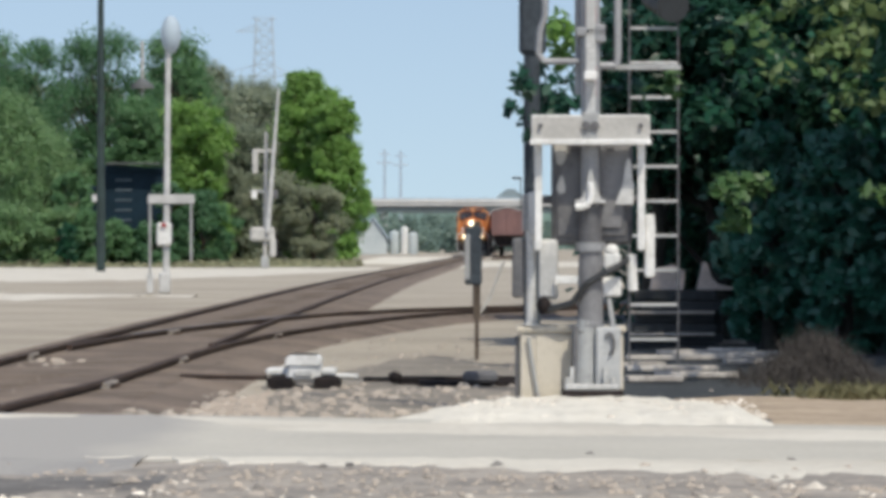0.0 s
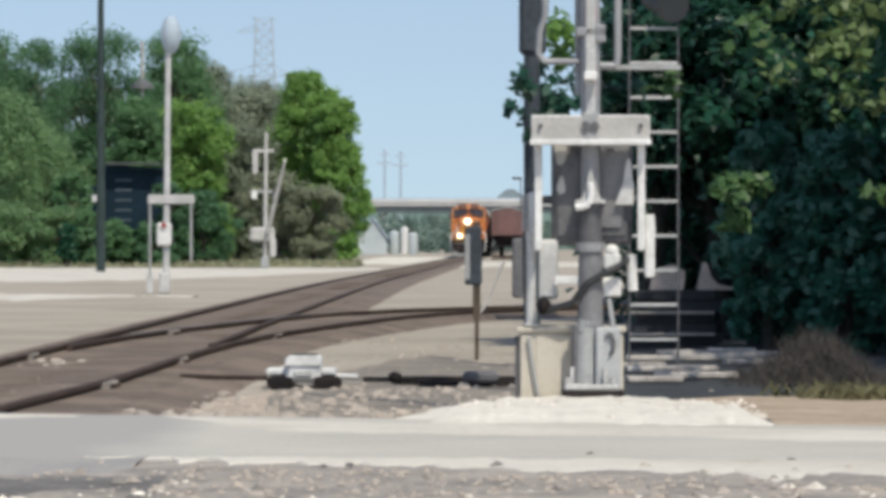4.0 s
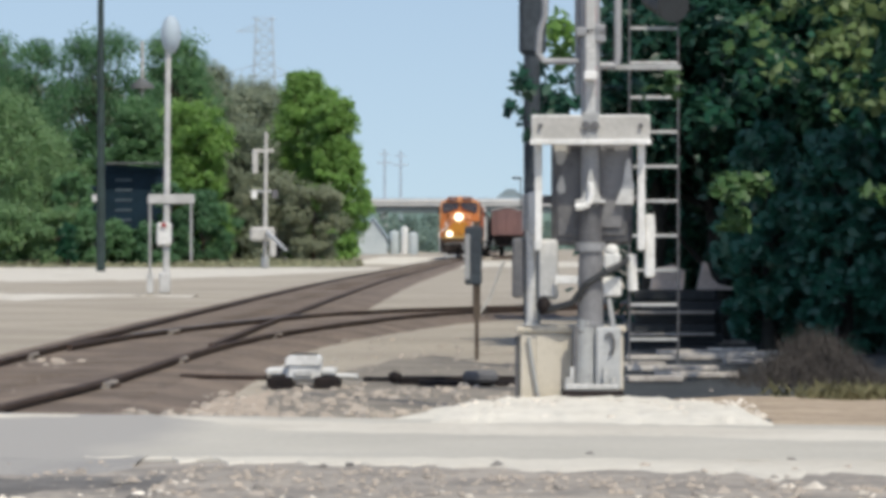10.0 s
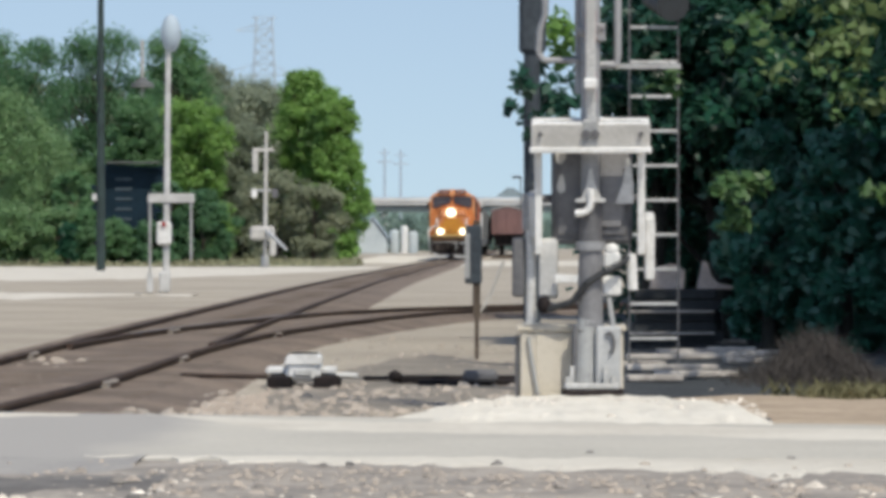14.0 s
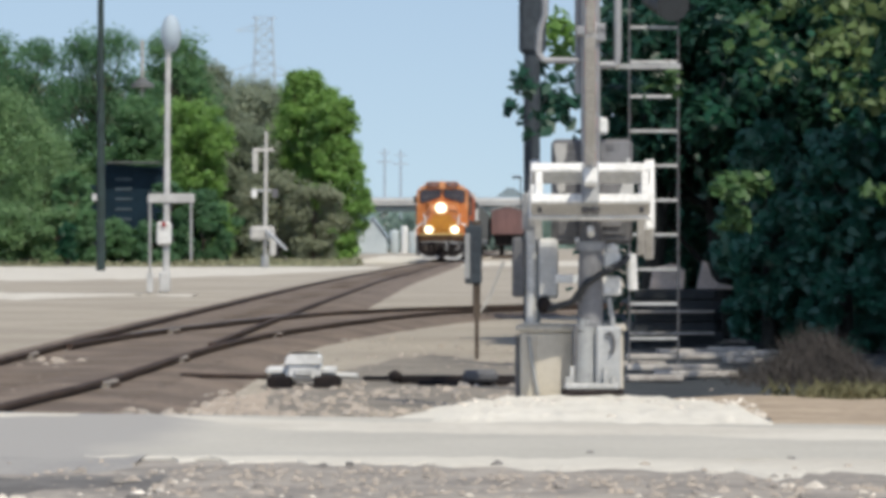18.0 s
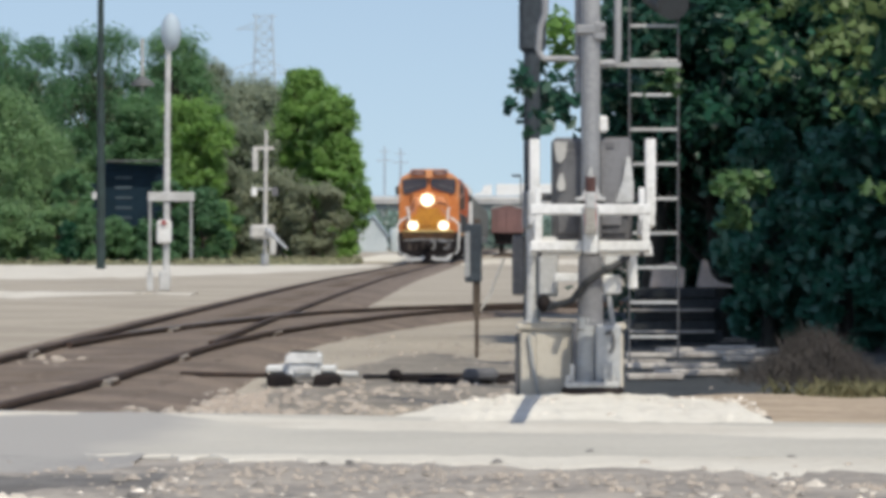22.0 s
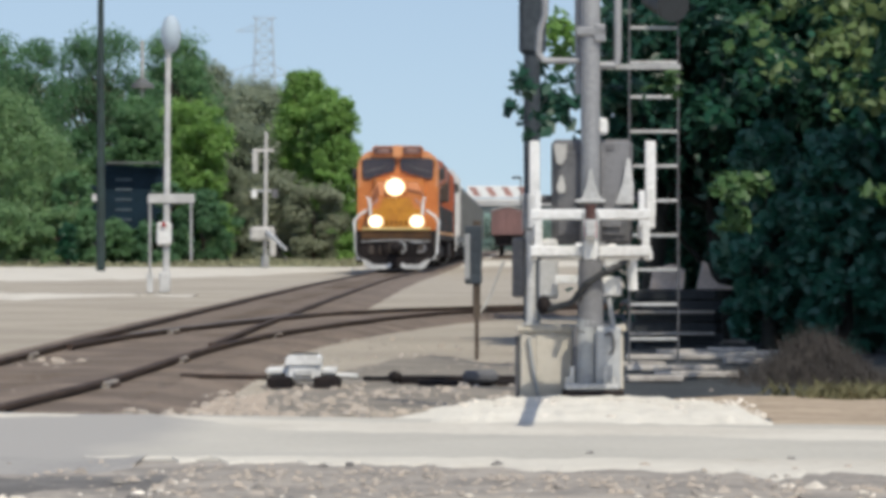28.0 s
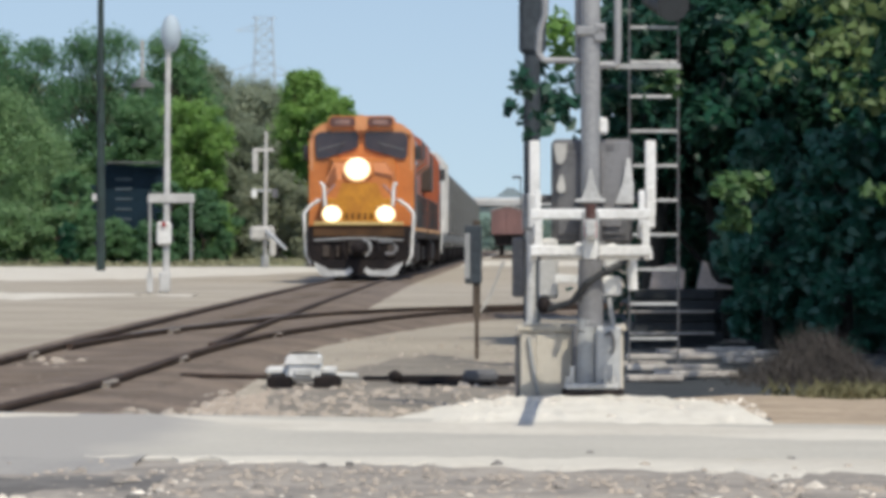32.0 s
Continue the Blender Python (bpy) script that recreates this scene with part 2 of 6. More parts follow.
    "far": leaf_mat("haze_tinted_leaves", (0.15, 0.225, 0.19), (0.18, 0.255, 0.215), 0.4),
    # Amber rims fade outwards to imitate the bloom round these lamps.
    "head": lamp_mat("lit_headlight", (1.0, 0.93, 0.72), 2.6, (0.75, 0.36, 0.05)),
    "ditch": lamp_mat("lit_ditch_light", (1.0, 0.90, 0.66), 3.0, (0.8, 0.42, 0.10)),
    "redlamp": lamp_mat("red_lens", (0.3, 0.05, 0.05), 0.1),
}



for dull_one in ("shed", "black", "brown_sill"):
    M[dull_one].node_tree.nodes["Principled BSDF"].inputs["Specular IOR Level"].default_value = 0.15


def stain_road():
    """The grey worn part of the concrete where the line crosses: a soft-edged stain in the road's own material."""
    m = M["road"]
    n, l = m.node_tree.nodes, m.node_tree.links
    p = n["Principled BSDF"]
    old = p.inputs["Base Color"].links[0].from_socket
    co, sep = n.new("ShaderNodeTexCoord"), n.new("ShaderNodeSeparateXYZ")
    l.new(co.outputs["Object"], sep.inputs[0])
    stretch = n.new("ShaderNodeMapping")
    stretch.inputs["Scale"].default_value = (1.0, 0.35, 1.0)
    l.new(co.outputs["Object"], stretch.inputs[0])
    nz = n.new("ShaderNodeTexNoise")
    nz.inputs["Scale"].default_value, nz.inputs["Detail"].default_value = 1.6, 5
    l.new(stretch.outputs[0], nz.inputs["Vector"])
    add = n.new("ShaderNodeMath")
    add.operation = "MULTIPLY_ADD"
    add.inputs[1].default_value = 0.9
    l.new(nz.outputs[0], add.inputs[0])
    l.new(sep.outputs[0], add.inputs[2])
    r = n.new("ShaderNodeMapRange")
    r.inputs[1].default_value, r.inputs[2].default_value = -1.25, -0.75
    r.inputs[3].default_value, r.inputs[4].default_value = 1.0, 0.0
    l.new(add.outputs[0], r.inputs[0])
    streak = n.new("ShaderNodeTexNoise")
    streak.inputs["Scale"].default_value, streak.inputs["Detail"].default_value = 1.0, 4
    long = n.new("ShaderNodeMapping")
    long.inputs["Scale"].default_value = (0.25, 1.6, 1.0)
    l.new(co.outputs["Object"], long.inputs[0])
    l.new(long.outputs[0], streak.inputs["Vector"])
    dirt = n.new("ShaderNodeMapRange")
    dirt.inputs[1].default_value, dirt.inputs[2].default_value = 0.52, 0.75
    dirt.inputs[4].default_value = 0.5
    l.new(streak.outputs[0], dirt.inputs[0])
    top = n.new("ShaderNodeMath")
    top.operation = "MAXIMUM"
    l.new(r.outputs[0], top.inputs[0])
    l.new(dirt.outputs[0], top.inputs[1])
    mix = n.new("ShaderNodeMix")
    mix.data_type = "RGBA"
    mix.inputs[7].default_value = (0.375, 0.36, 0.34, 1)
    l.new(top.outputs[0], mix.inputs[0])
    l.new(old, mix.inputs[6])
    l.new(mix.outputs[2], p.inputs["Base Color"])


stain_road()


def vary_stone(m, a, b, c):
    """Each stone takes its own place between three mineral colours."""
    n, l = m.node_tree.nodes, m.node_tree.links
    p = n["Principled BSDF"]
    old = p.inputs["Base Color"].links[0].from_socket
    geo, ramp, mix = n.new("ShaderNodeNewGeometry"), n.new("ShaderNodeValToRGB"), n.new("ShaderNodeMix")
    ramp.color_ramp.elements.new(0.5)
    ramp.color_ramp.elements[0].color, ramp.color_ramp.elements[1].color, ramp.color_ramp.elements[2].color = (*a, 1), (*b, 1), (*c, 1)
    l.new(geo.outputs["Random Per Island"], ramp.inputs[0])
    mix.data_type = "RGBA"
    mix.inputs[0].default_value = 0.6
    l.new(old, mix.inputs[6])
    l.new(ramp.outputs[0], mix.inputs[7])
    l.new(mix.outputs[2], p.inputs["Base Color"])


vary_stone(M["stone"], (0.28, 0.265, 0.25), (0.46, 0.39, 0.32), (0.38, 0.335, 0.29))


# ---- mesh building ----
class Geo:
    """Collects vertices and faces of one part."""

    def __init__(self):
        self.v, self.f, self.s = [], [], []

    def add(self, verts, faces, smooth=False):
        o = len(self.v)
        self.v += [tuple(p) for p in verts]
        self.f += [tuple(i + o for i in f) for f in faces]
        self.s += [smooth] * len(faces)
        return self

    def box(self, x0, x1, y0, y1, z0, z1, c=0.0, m=None):
        """A box, its edges chamfered by c."""
        c = min(c, (x1 - x0) * 0.3, (y1 - y0) * 0.3, (z1 - z0) * 0.3)
        if c <= 0:
            vs = [(x, y, z) for z in (z0, z1) for y in (y0, y1) for x in (x0, x1)]
            fs = [(0, 2, 3, 1), (4, 5, 7, 6), (0, 1, 5, 4), (2, 6, 7, 3), (0, 4, 6, 2), (1, 3, 7, 5)]
        else:
            X, Y, Z = (x0, x1), (y0, y1), (z0, z1)
            sg = (1, -1)
            vs, ix = [], {}
            for i in (0, 1):
                for j in (0, 1):
                    for k in (0, 1):
                        base = (X[i], Y[j], Z[k])
                        inn = (X[i] + sg[i] * c, Y[j] + sg[j] * c, Z[k] + sg[k] * c)
                        for a in range(3):
                            p = list(inn)
                            p[a] = base[a]
                            ix[i, j, k, a] = len(vs)
                            vs.append(tuple(p))
            fs = []
            for i in (0, 1):
                q = [ix[i, 0, 0, 0], ix[i, 1, 0, 0], ix[i, 1, 1, 0], ix[i, 0, 1, 0]]
                fs.append(tuple(q if i else q[::-1]))
                q = [ix[0, i, 0, 1], ix[1, i, 0, 1], ix[1, i, 1, 1], ix[0, i, 1, 1]]
                fs.append(tuple(q[::-1] if i else q))
                q = [ix[0, 0, i, 2], ix[1, 0, i, 2], ix[1, 1, i, 2], ix[0, 1, i, 2]]
                fs.append(tuple(q if i else q[::-1]))
            for i in (0, 1):
                for j in (0, 1):
                    fs.append((ix[i, j, 0, 0], ix[i, j, 0, 1], ix[i, j, 1, 1], ix[i, j, 1, 0]))
                    fs.append((ix[i, 0, j, 0], ix[i, 0, j, 2], ix[i, 1, j, 2], ix[i, 1, j, 0]))
                    fs.append((ix[0, i, j, 1], ix[0, i, j, 2], ix[1, i, j, 2], ix[1, i, j, 1]))
            for i in (0, 1):
                for j in (0, 1):
                    for k in (0, 1):
                        fs.append((ix[i, j, k, 0], ix[i, j, k, 1], ix[i, j, k, 2]))
        if m is not None:
            vs = [m @ Vector(p) for p in vs]
        return self.add(vs, fs)

    def tube(self, a, b, r0, r1=None, n=10, caps=True):
        """A tapered round bar from a to b."""
        r1 = r0 if r1 is None else r1
        a, b = Vector(a), Vector(b)
        d = (b - a).normalized()
        u = d.orthogonal().normalized()
        w = d.cross(u)
        ring = [(math.cos(2 * math.pi * i / n), math.sin(2 * math.pi * i / n)) for i in range(n)]
        o = [a + (u * c + w * s) * r0 for c, s in ring] + [b + (u * c + w * s) * r1 for c, s in ring]
        self.add(o, [(i, (i + 1) % n, n + (i + 1) % n, n + i) for i in range(n)], True)
        if caps:
            self.add(o[:n], [tuple(range(n))[::-1]])
            self.add(o[n:], [tuple(range(n))])
        return self

    def pipe(self, pts, r, n=8):
        for a, b in zip(pts, pts[1:]):
            self.tube(a, b, r, r, n)
        return self

    def prism(self, outline, lo, hi, axis=1):
        """A flat outline (two coordinates) pushed along an axis from lo to hi."""
        def put(p, q, k):
            return {0: (k, p, q), 1: (p, k, q), 2: (p, q, k)}[axis]
        n = len(outline)
        vs = [put(p, q, lo) for p, q in outline] + [put(p, q, hi) for p, q in outline]
        fs = [tuple(range(n)), tuple(range(2 * n - 1, n - 1, -1))]
        fs += [(i, n + i, n + (i + 1) % n, (i + 1) % n) for i in range(n)]
        return self.add(vs, fs)

    def loft(self, rings, closed=True, caps=True):
        n = len(rings[0])
        vs = [p for r in rings for p in r]
        fs = []
        for k in range(len(rings) - 1):
            for i in range(n if closed else n - 1):
                j = (i + 1) % n
                fs.append((k * n + i, k * n + j, (k + 1) * n + j, (k + 1) * n + i))
        if caps:
            fs += [tuple(range(n))[::-1], tuple(range((len(rings) - 1) * n, len(rings) * n))]
        return self.add(vs, fs)

    def ball(self, c, rx, ry, rz, n=10, k=6):
        vs, fs = [], []
        for i in range(k + 1):
            a = math.pi * i / k
            for j in range(n):
                b = 2 * math.pi * j / n
                vs.append((c[0] + rx * math.sin(a) * math.cos(b), c[1] + ry * math.sin(a) * math.sin(b), c[2] + rz * math.cos(a)))
        for i in range(k):
            for j in range(n):
                fs.append((i * n + j, (i + 1) * n + j, (i + 1) * n + (j + 1) % n, i * n + (j + 1) % n))
        return self.add(vs, fs, True)

    def mesh(self, name, material):
        me = bpy.data.meshes.new(name)
        me.from_pydata(self.v, [], self.f)
        me.materials.append(material)
        me.polygons.foreach_set("use_smooth", self.s)
        bm = bmesh.new()
        bm.from_mesh(me)
        bmesh.ops.recalc_face_normals(bm, faces=bm.faces)
        bm.to_mesh(me)
        bm.free()
        return me


def part(name, geo, material, parent=None, label=""):
    me = geo if isinstance(geo, bpy.types.Mesh) else geo.mesh(name, material)
    ob = new(name, me)
    if parent:
        ob.parent = parent
    return tagged(ob, label)


def thing(name, at, label, category, group="", turn=0.0, kind=""):
    ob = new(name)
    ob.matrix_world = pose(*at, 0, 0, turn)
    return tagged(ob, label, category, group, kind)


def quads(name, centres, us, vs, material, parent=None, label="", fold=0.0, ns=None):
    """Many small leaves or blades as one mesh: a rhombus each, folded along its midrib."""
    c, u, v = (np.asarray(a, float) for a in (centres, us, vs))
    n = len(c)
    nn = np.cross(u, v)
    nn /= np.linalg.norm(nn, axis=1, keepdims=True) + 1e-9
    ln = np.linalg.norm(u, axis=1, keepdims=True)
    pts = np.stack([c - v, c + u + nn * ln * fold - v * 0.15, c + v, c - u + nn * ln * fold - v * 0.15], 1).reshape(-1, 3)
    me = bpy.data.meshes.new(name)
    me.vertices.add(4 * n)
    me.vertices.foreach_set("co", pts.ravel())
    tri = (np.arange(n)[:, None] * 4 + np.array([[0, 1, 2, 0, 2, 3]])).ravel()
    me.loops.add(6 * n)
    me.loops.foreach_set("vertex_index", tri)
    me.polygons.add(2 * n)
    me.polygons.foreach_set("loop_start", np.arange(2 * n) * 3)
    me.update(calc_edges=True)
    me.materials.append(material)
    return part(name, me, material, parent, label)


def stones(name, spots, material, parent=None, label=""):
    """Loose stones: squashed, uneven lumps, half sunk in the ground."""
    rng = np.random.default_rng(7)
    base = np.array([(1, 0, 0), (.5, .87, 0), (-.5, .87, 0), (-1, 0, 0), (-.5, -.87, 0), (.5, -.87, 0), (.55, .1, .62), (-.15, .5, .7), (-.3, -.45, .66)])
    tris = np.array([(0, 1, 6), (1, 7, 6), (1, 2, 7), (2, 3, 7), (3, 8, 7), (3, 4, 8), (4, 5, 8), (5, 6, 8), (5, 0, 6), (6, 7, 8)])
    v, f = [], []
    for i, (x, y, z, r) in enumerate(spots):
        a = rng.uniform(0, 6.28)
        p = base * (1 + rng.uniform(-.3, .3, base.shape)) * np.array([1, rng.uniform(.6, 1), rng.uniform(.5, .95)]) * r
        q = np.column_stack([p[:, 0] * math.cos(a) - p[:, 1] * math.sin(a), p[:, 0] * math.sin(a) + p[:, 1] * math.cos(a), p[:, 2]])
        v.append(q + (x, y, z))
        f.append(tris + 9 * i)
    me = bpy.data.meshes.new(name)
    me.from_pydata(np.concatenate(v).tolist(), [], np.concatenate(f).tolist())
    me.materials.append(material)
    return part(name, me, material, parent, label)


# ---- ground, road, line ----
def sheet(name, outline_left, outline_right, ys, z, material, label, wob=0.0, cols=8):
    """A ground sheet between two edges given as functions of y, gently uneven."""
    g = Geo()
    rows = []
    for y in ys:
        a, b = outline_left(y), outline_right(y)
        rows.append([(a + (b - a) * i / cols, y, z + wob * noise.noise(Vector((a + (b - a) * i / cols, y * 0.4, 3.0)))) for i in range(cols + 1)])
    g.loft(rows, closed=False, caps=False)
    ob = part(name, g, material)
    return tagged(ob, label, kind="structure")


def strip(name, xs, near, far, z, material, label, rows=5):
    """A ground patch whose near and far edges wander."""
    g = Geo()
    g.loft([[(x, near(x) + (far(x) - near(x)) * k / (rows - 1), z if 0 < k < rows - 1 else z - 0.03) for x in xs] for k in range(rows)], closed=False, caps=False)
    return tagged(part(name, g, material), label, kind="structure")


def wander(x, scale, amount, seed):
    return amount * (noise.noise(Vector((x * scale, seed, 0))) + 0.5 * noise.noise(Vector((x * scale * 3.1, seed, 2))) + 0.25 * noise.noise(Vector((x * scale * 9, seed, 4))))


def ground():
    g = Geo()
    xs = [-3000, -300, -60, -20, -8, -4, -1, 2, 5, 9, 20, 60, 300, 3000]
    ys = [-300, -20, 8, 14, 18, 24, 27, 30, 34, 40, 50, 65, 85, 110, 150, 220, 320, 500, 900, 1800, 4500]
    g.loft([[(x, y, -0.14) for x in xs] for y in ys], closed=False, caps=False)
    tagged(part("ground", g, M["dirt"]), "dry bare earth and fine gravel beside the line", kind="structure")


def smooth(table, y):
    """Eased value of a short table of (y, x) at y."""
    for (a, p), (b, q) in zip(table, table[1:]):
        if y <= b or (b, q) == table[-1]:
            k = max(0.0, min(1.0, (y - a) / (b - a)))
            return p + (q - p) * k
    return table[-1][1]


BEND = [(4, -3.55), (20, -3.36), (30, -3.18), (40, -3.11), (48, -3.09), (56, -3.04), (72, -2.92), (91, -2.76), (105, -2.62), (120, -2.454)]


def line_x(y):
    """Centre of the main line across the view: a slight bend, then dead straight."""
    return -4.686 + 0.0186 * y if y >= 120 else sum(smooth(BEND, min(120, y + d)) for d in (-5, -2.5, 0, 2.5, 5)) / 5 if y < 115 else smooth(BEND, y)


SPUR = [(-4.1, 10), (-3.78, 19), (-3.52, 26), (-3.27, 31), (-3.14, 37), (-2.96, 42.5), (-2.67, 47.4), (-2.14, 52.6), (-1.6, 57), (-1.05, 60.6), (-0.42, 63.4), (0.5, 66), (2.0, 68.4),
        (4.2, 70.4), (8, 72.6), (14, 75), (30, 80)]


def spur_pts():
    """Centre line of the spur that bends away behind the gate."""
    pts = []
    for i in range(1, len(SPUR) - 2):
        p = [Vector(q) for q in SPUR[i - 1:i + 3]]
        n = max(2, int((p[2] - p[1]).length))
        for k in range(n):
            t = k / n
            a = 0.5 * (2 * p[1] + (p[2] - p[0]) * t + (2 * p[0] - 5 * p[1] + 4 * p[2] - p[3]) * t * t + (3 * p[1] - p[0] - 3 * p[2] + p[3]) * t ** 3)
            d = 0.5 * ((p[2] - p[0]) + 2 * (2 * p[0] - 5 * p[1] + 4 * p[2] - p[3]) * t + 3 * (3 * p[1] - p[0] - 3 * p[2] + p[3]) * t * t)
            pts.append((a.x, a.y, math.atan2(d.x, d.y)))
    return pts


MAIN = [(line_x(y), y, math.atan(line_x(y + 0.5) - line_x(y - 0.5))) for y in [float(v) for v in range(8, 26, 3)] + [26 + 4 * i for i in range(30)] + [160, 300, 600, 1400]]

RAIL = [(-0.07, -0.16), (0.07, -0.16), (0.07, -0.145), (0.012, -0.12), (0.012, -0.04), (0.036, -0.03), (0.036, -0.004), (0.028, 0.0),
        (-0.028, 0.0), (-0.036, -0.004), (-0.036, -0.03), (-0.012, -0.04), (-0.012, -0.12), (-0.07, -0.145)]


def rail_geo(path):
    """A rail swept along (x, y, heading) points."""
    rings = [[(x + px * math.cos(a), y - px * math.sin(a), pz) for px, pz in RAIL] for x, y, a in path]
    return Geo().loft(rings)


def track(name, path, label, ties, step=0.55, blade=None):
    """A track; the rail on the blade's side (-1 or 1) begins as a switch point at that distance."""
    t = thing(name, (0, 0, 0), label, "railway track", kind="structure")
    for side in (-1, 1):
        off = [(x + side * 0.7535 * math.cos(a), y - side * 0.7535 * math.sin(a), a) for x, y, a in path]
        if blade and side == blade[0]:
            off = [p for p in off if p[1] > blade[1]]
        part("rail", rail_geo(off), M["rust"], t, "rust-brown steel rail")
    me = Geo().box(-1.12, 1.12, -0.115, 0.115, -0.25, -0.068, 0.015).mesh("tie", M["tie"])
    far = Geo()
    dist, k = 0.0, 0
    for (x0, y0, a0), (x1, y1, a1) in zip(path, path[1:]):
        seg = math.hypot(x1 - x0, y1 - y0)
        while dist < seg:
            q = dist / seg
            m = pose(x0 + (x1 - x0) * q, y0 + (y1 - y0) * q, random.uniform(-0.012, 0.004), 0, 0, -math.degrees(a0) + random.uniform(-1, 1))
            if k < ties:
                part("tie", me, M["tie"], t).matrix_local = m
            elif m.translation.y < 420:
                far.box(-1.12, 1.12, -0.115, 0.115, -0.25, -0.07, 0, m)
            k += 1
            dist += step
        dist -= seg
    if far.v:
        tagged(part("far_ties", far, M["tie"], t), kind="stuff")
    return t




def bed_ring(x, y, a, outer=1.0):
    """Cross-section of the ballast: shoulders falling away to the earth."""
    return [(x + o * math.cos(a), y - o * math.sin(a), z + 0.012 * noise.noise(Vector((x + o * 1.7, y * 0.8, 5)))) for o, z in
            ((-1.7, -0.17), (-1.4, -0.12), (-1.15, -0.072), (-0.85, -0.062), (-0.4, -0.07), (0, -0.075), (0.4, -0.07), (0.85, -0.062), (0.85 + 0.3 * outer, -0.072), (0.85 + 0.6 * outer, -0.12), (0.85 + 0.95 * outer, -0.17))]


def beds():
    g = Geo().loft([bed_ring(x, y, a) for x, y, a in MAIN], closed=False, caps=False)
    tagged(part("ballast_bed", g, M["ballast"]), "brown-stained ballast of the main line", kind="structure")
    g = Geo().loft([[(p, q, z + 0.004) for p, q, z in bed_ring(x, y, a, 0.75)] for x, y, a in spur_pts()], closed=False, caps=False)
    tagged(part("spur_bed", g, M["ballast"]), "brown ballast of the curved spur", kind="structure")


def road():
    g = Geo()
    near = 19.2

    def far(x):
        return 23.7 - 0.36 * max(-6.0, min(6.0, x))

    n = 80
    rows = []
    for k in range(5):
        rows.append([(-30 + 60 * i / n, near + (far(-30 + 60 * i / n) - near) * k / 4 + (0.12 * noise.noise(Vector((i * 0.9, k, 1.0))) if k in (0, 4) else 0),
                      0.0) for i in range(n + 1)])
    edge = [(x, y, -0.2) for x, y, z in rows[-1]]
    front = [(x, y, -0.2) for x, y, z in rows[0]]
    g.loft([front] + rows + [edge], closed=False, caps=False)
    tagged(part("road", g, M["road"]), "worn pale concrete road over the crossing", kind="structure")
    # lighter, broken shoulder on the near side and stained asphalt patch at the crossing
    xs = [-1.7 + 0.06 * k for k in range(220)]
    strip("road_shoulder", xs, lambda x: max(17.2, 19.2 - (x + 1.45) * 0.5 + wander(x, 3.1, 0.75, 4)), lambda x: 19.6 + wander(x, 1.1, 0.3, 7), 0.004, M["pale"], "pale dusty shoulder of the road")
    strip("road_edge", [-4.0 + 0.06 * k for k in range(32)], lambda x: far(x) - 1.1 + wander(x, 1.3, 0.4, 31) + max(0, x + 2.6) * 1.4, lambda x: far(x) + 0.05, 0.003, M["pale"], "pale dusty far edge of the road")
    strip("road_edge", [-1.75 + 0.06 * k for k in range(230)], lambda x: far(x) - 2.3 + wander(x, 1.3, 0.3, 17) + max(0, -0.9 - x) * 2.9, lambda x: far(x) - 0.03 + wander(x, 1.7, 0.1, 19), 0.003, M["pale"], "pale dusty far edge of the road")
    strip("asphalt_patch", [-3.4 + 0.05 * k for k in range(41)], lambda x: 17.75 + wander(x, 2.4, 0.4, 21) + max(0, x + 1.75) * 2.2, lambda x: 19.75 + wander(x, 1.5, 0.4, 23), 0.0065, M["asphalt"], "grey worn patch at the road's edge")
    strip("dark_verge", [-3.4 + 0.05 * k for k in range(45)], lambda x: 16.35 + wander(x, 2.8, 0.35, 25) + max(0, x + 1.9) * 1.2, lambda x: 18.35 + wander(x, 2.4, 0.4, 27), -0.006, M["dark_gravel"], "dark grey gravel beside the crossing")
    strip("tan_patch", [-2.15 + 0.03 * k for k in range(42)], lambda x: 24.35 + max(0, -1.95 - x) * 12, lambda x: 33 + wander(x, 3, 2.2, 29) - max(0, x + 1.35) * 18 - max(0, -1.9 - x) * 9, -0.128, M["tan"], "tan bare earth between line and road")
    strip("grey_patch", [-1.3 + 0.06 * k for k in range(46)], lambda x: 24.3 + wander(x, 2, 0.8, 51), lambda x: 47 + wander(x, 1.5, 3, 53) - abs(x - 0.1) * 6, -0.132, M["grey_ground"], "grey-brown gravel ground round the cable trunking")
    g = Geo()
    cols, rws = 120, 22
    grid = []
    for r in range(rws + 1):
        row = []
        for i in range(cols + 1):
            x = -0.35 + 2.27 * i / cols
            near = 22.75 + wander(x, 2.0, 0.25, 11) + max(0, 0.1 - x) * 1.5 + max(0, x - 1.7) * 0.5 - max(0, x - 0.6) * 0.3
            far = max(near + 0.3, min(28.3, 24.1 + (x + 0.35) * 4.6) - max(0, x - 1.2) * 3.5 - max(0, x - 1.72) * 14 + wander(x, 3.0, 0.2, 13))
            q = r / rws
            y = near + (far - near) * q
            edge = min(1, q * 5, (1 - q) * 6, i / 28, (cols - i) / 8)
            top = 0.03 - 0.009 * max(0.0, min(y, 27.5) - 24.2)
            row.append((x, y, -0.03 + (0.03 + top) * edge + edge * (0.02 * noise.noise(Vector((x * 4, y * 2, 3))) + 0.016 * noise.noise(Vector((x * 11, y * 5, 7))))))
        grid.append(row)
    g.loft(grid, closed=False, caps=False)
    tagged(part("limestone_apron", g, M["apron"]), "white crushed limestone mounded round the gate", kind="structure")
    xs = [-50 + 0.5 * k for k in range(95)]
    strip("pale_yard", xs, lambda x: 128 + wander(x, 0.25, 14, 1) + max(0, x + 10) * 9, lambda x: 212 + wander(x, 0.2, 10, 2), -0.115, M["pale"], "pale gravel yard beyond the line")
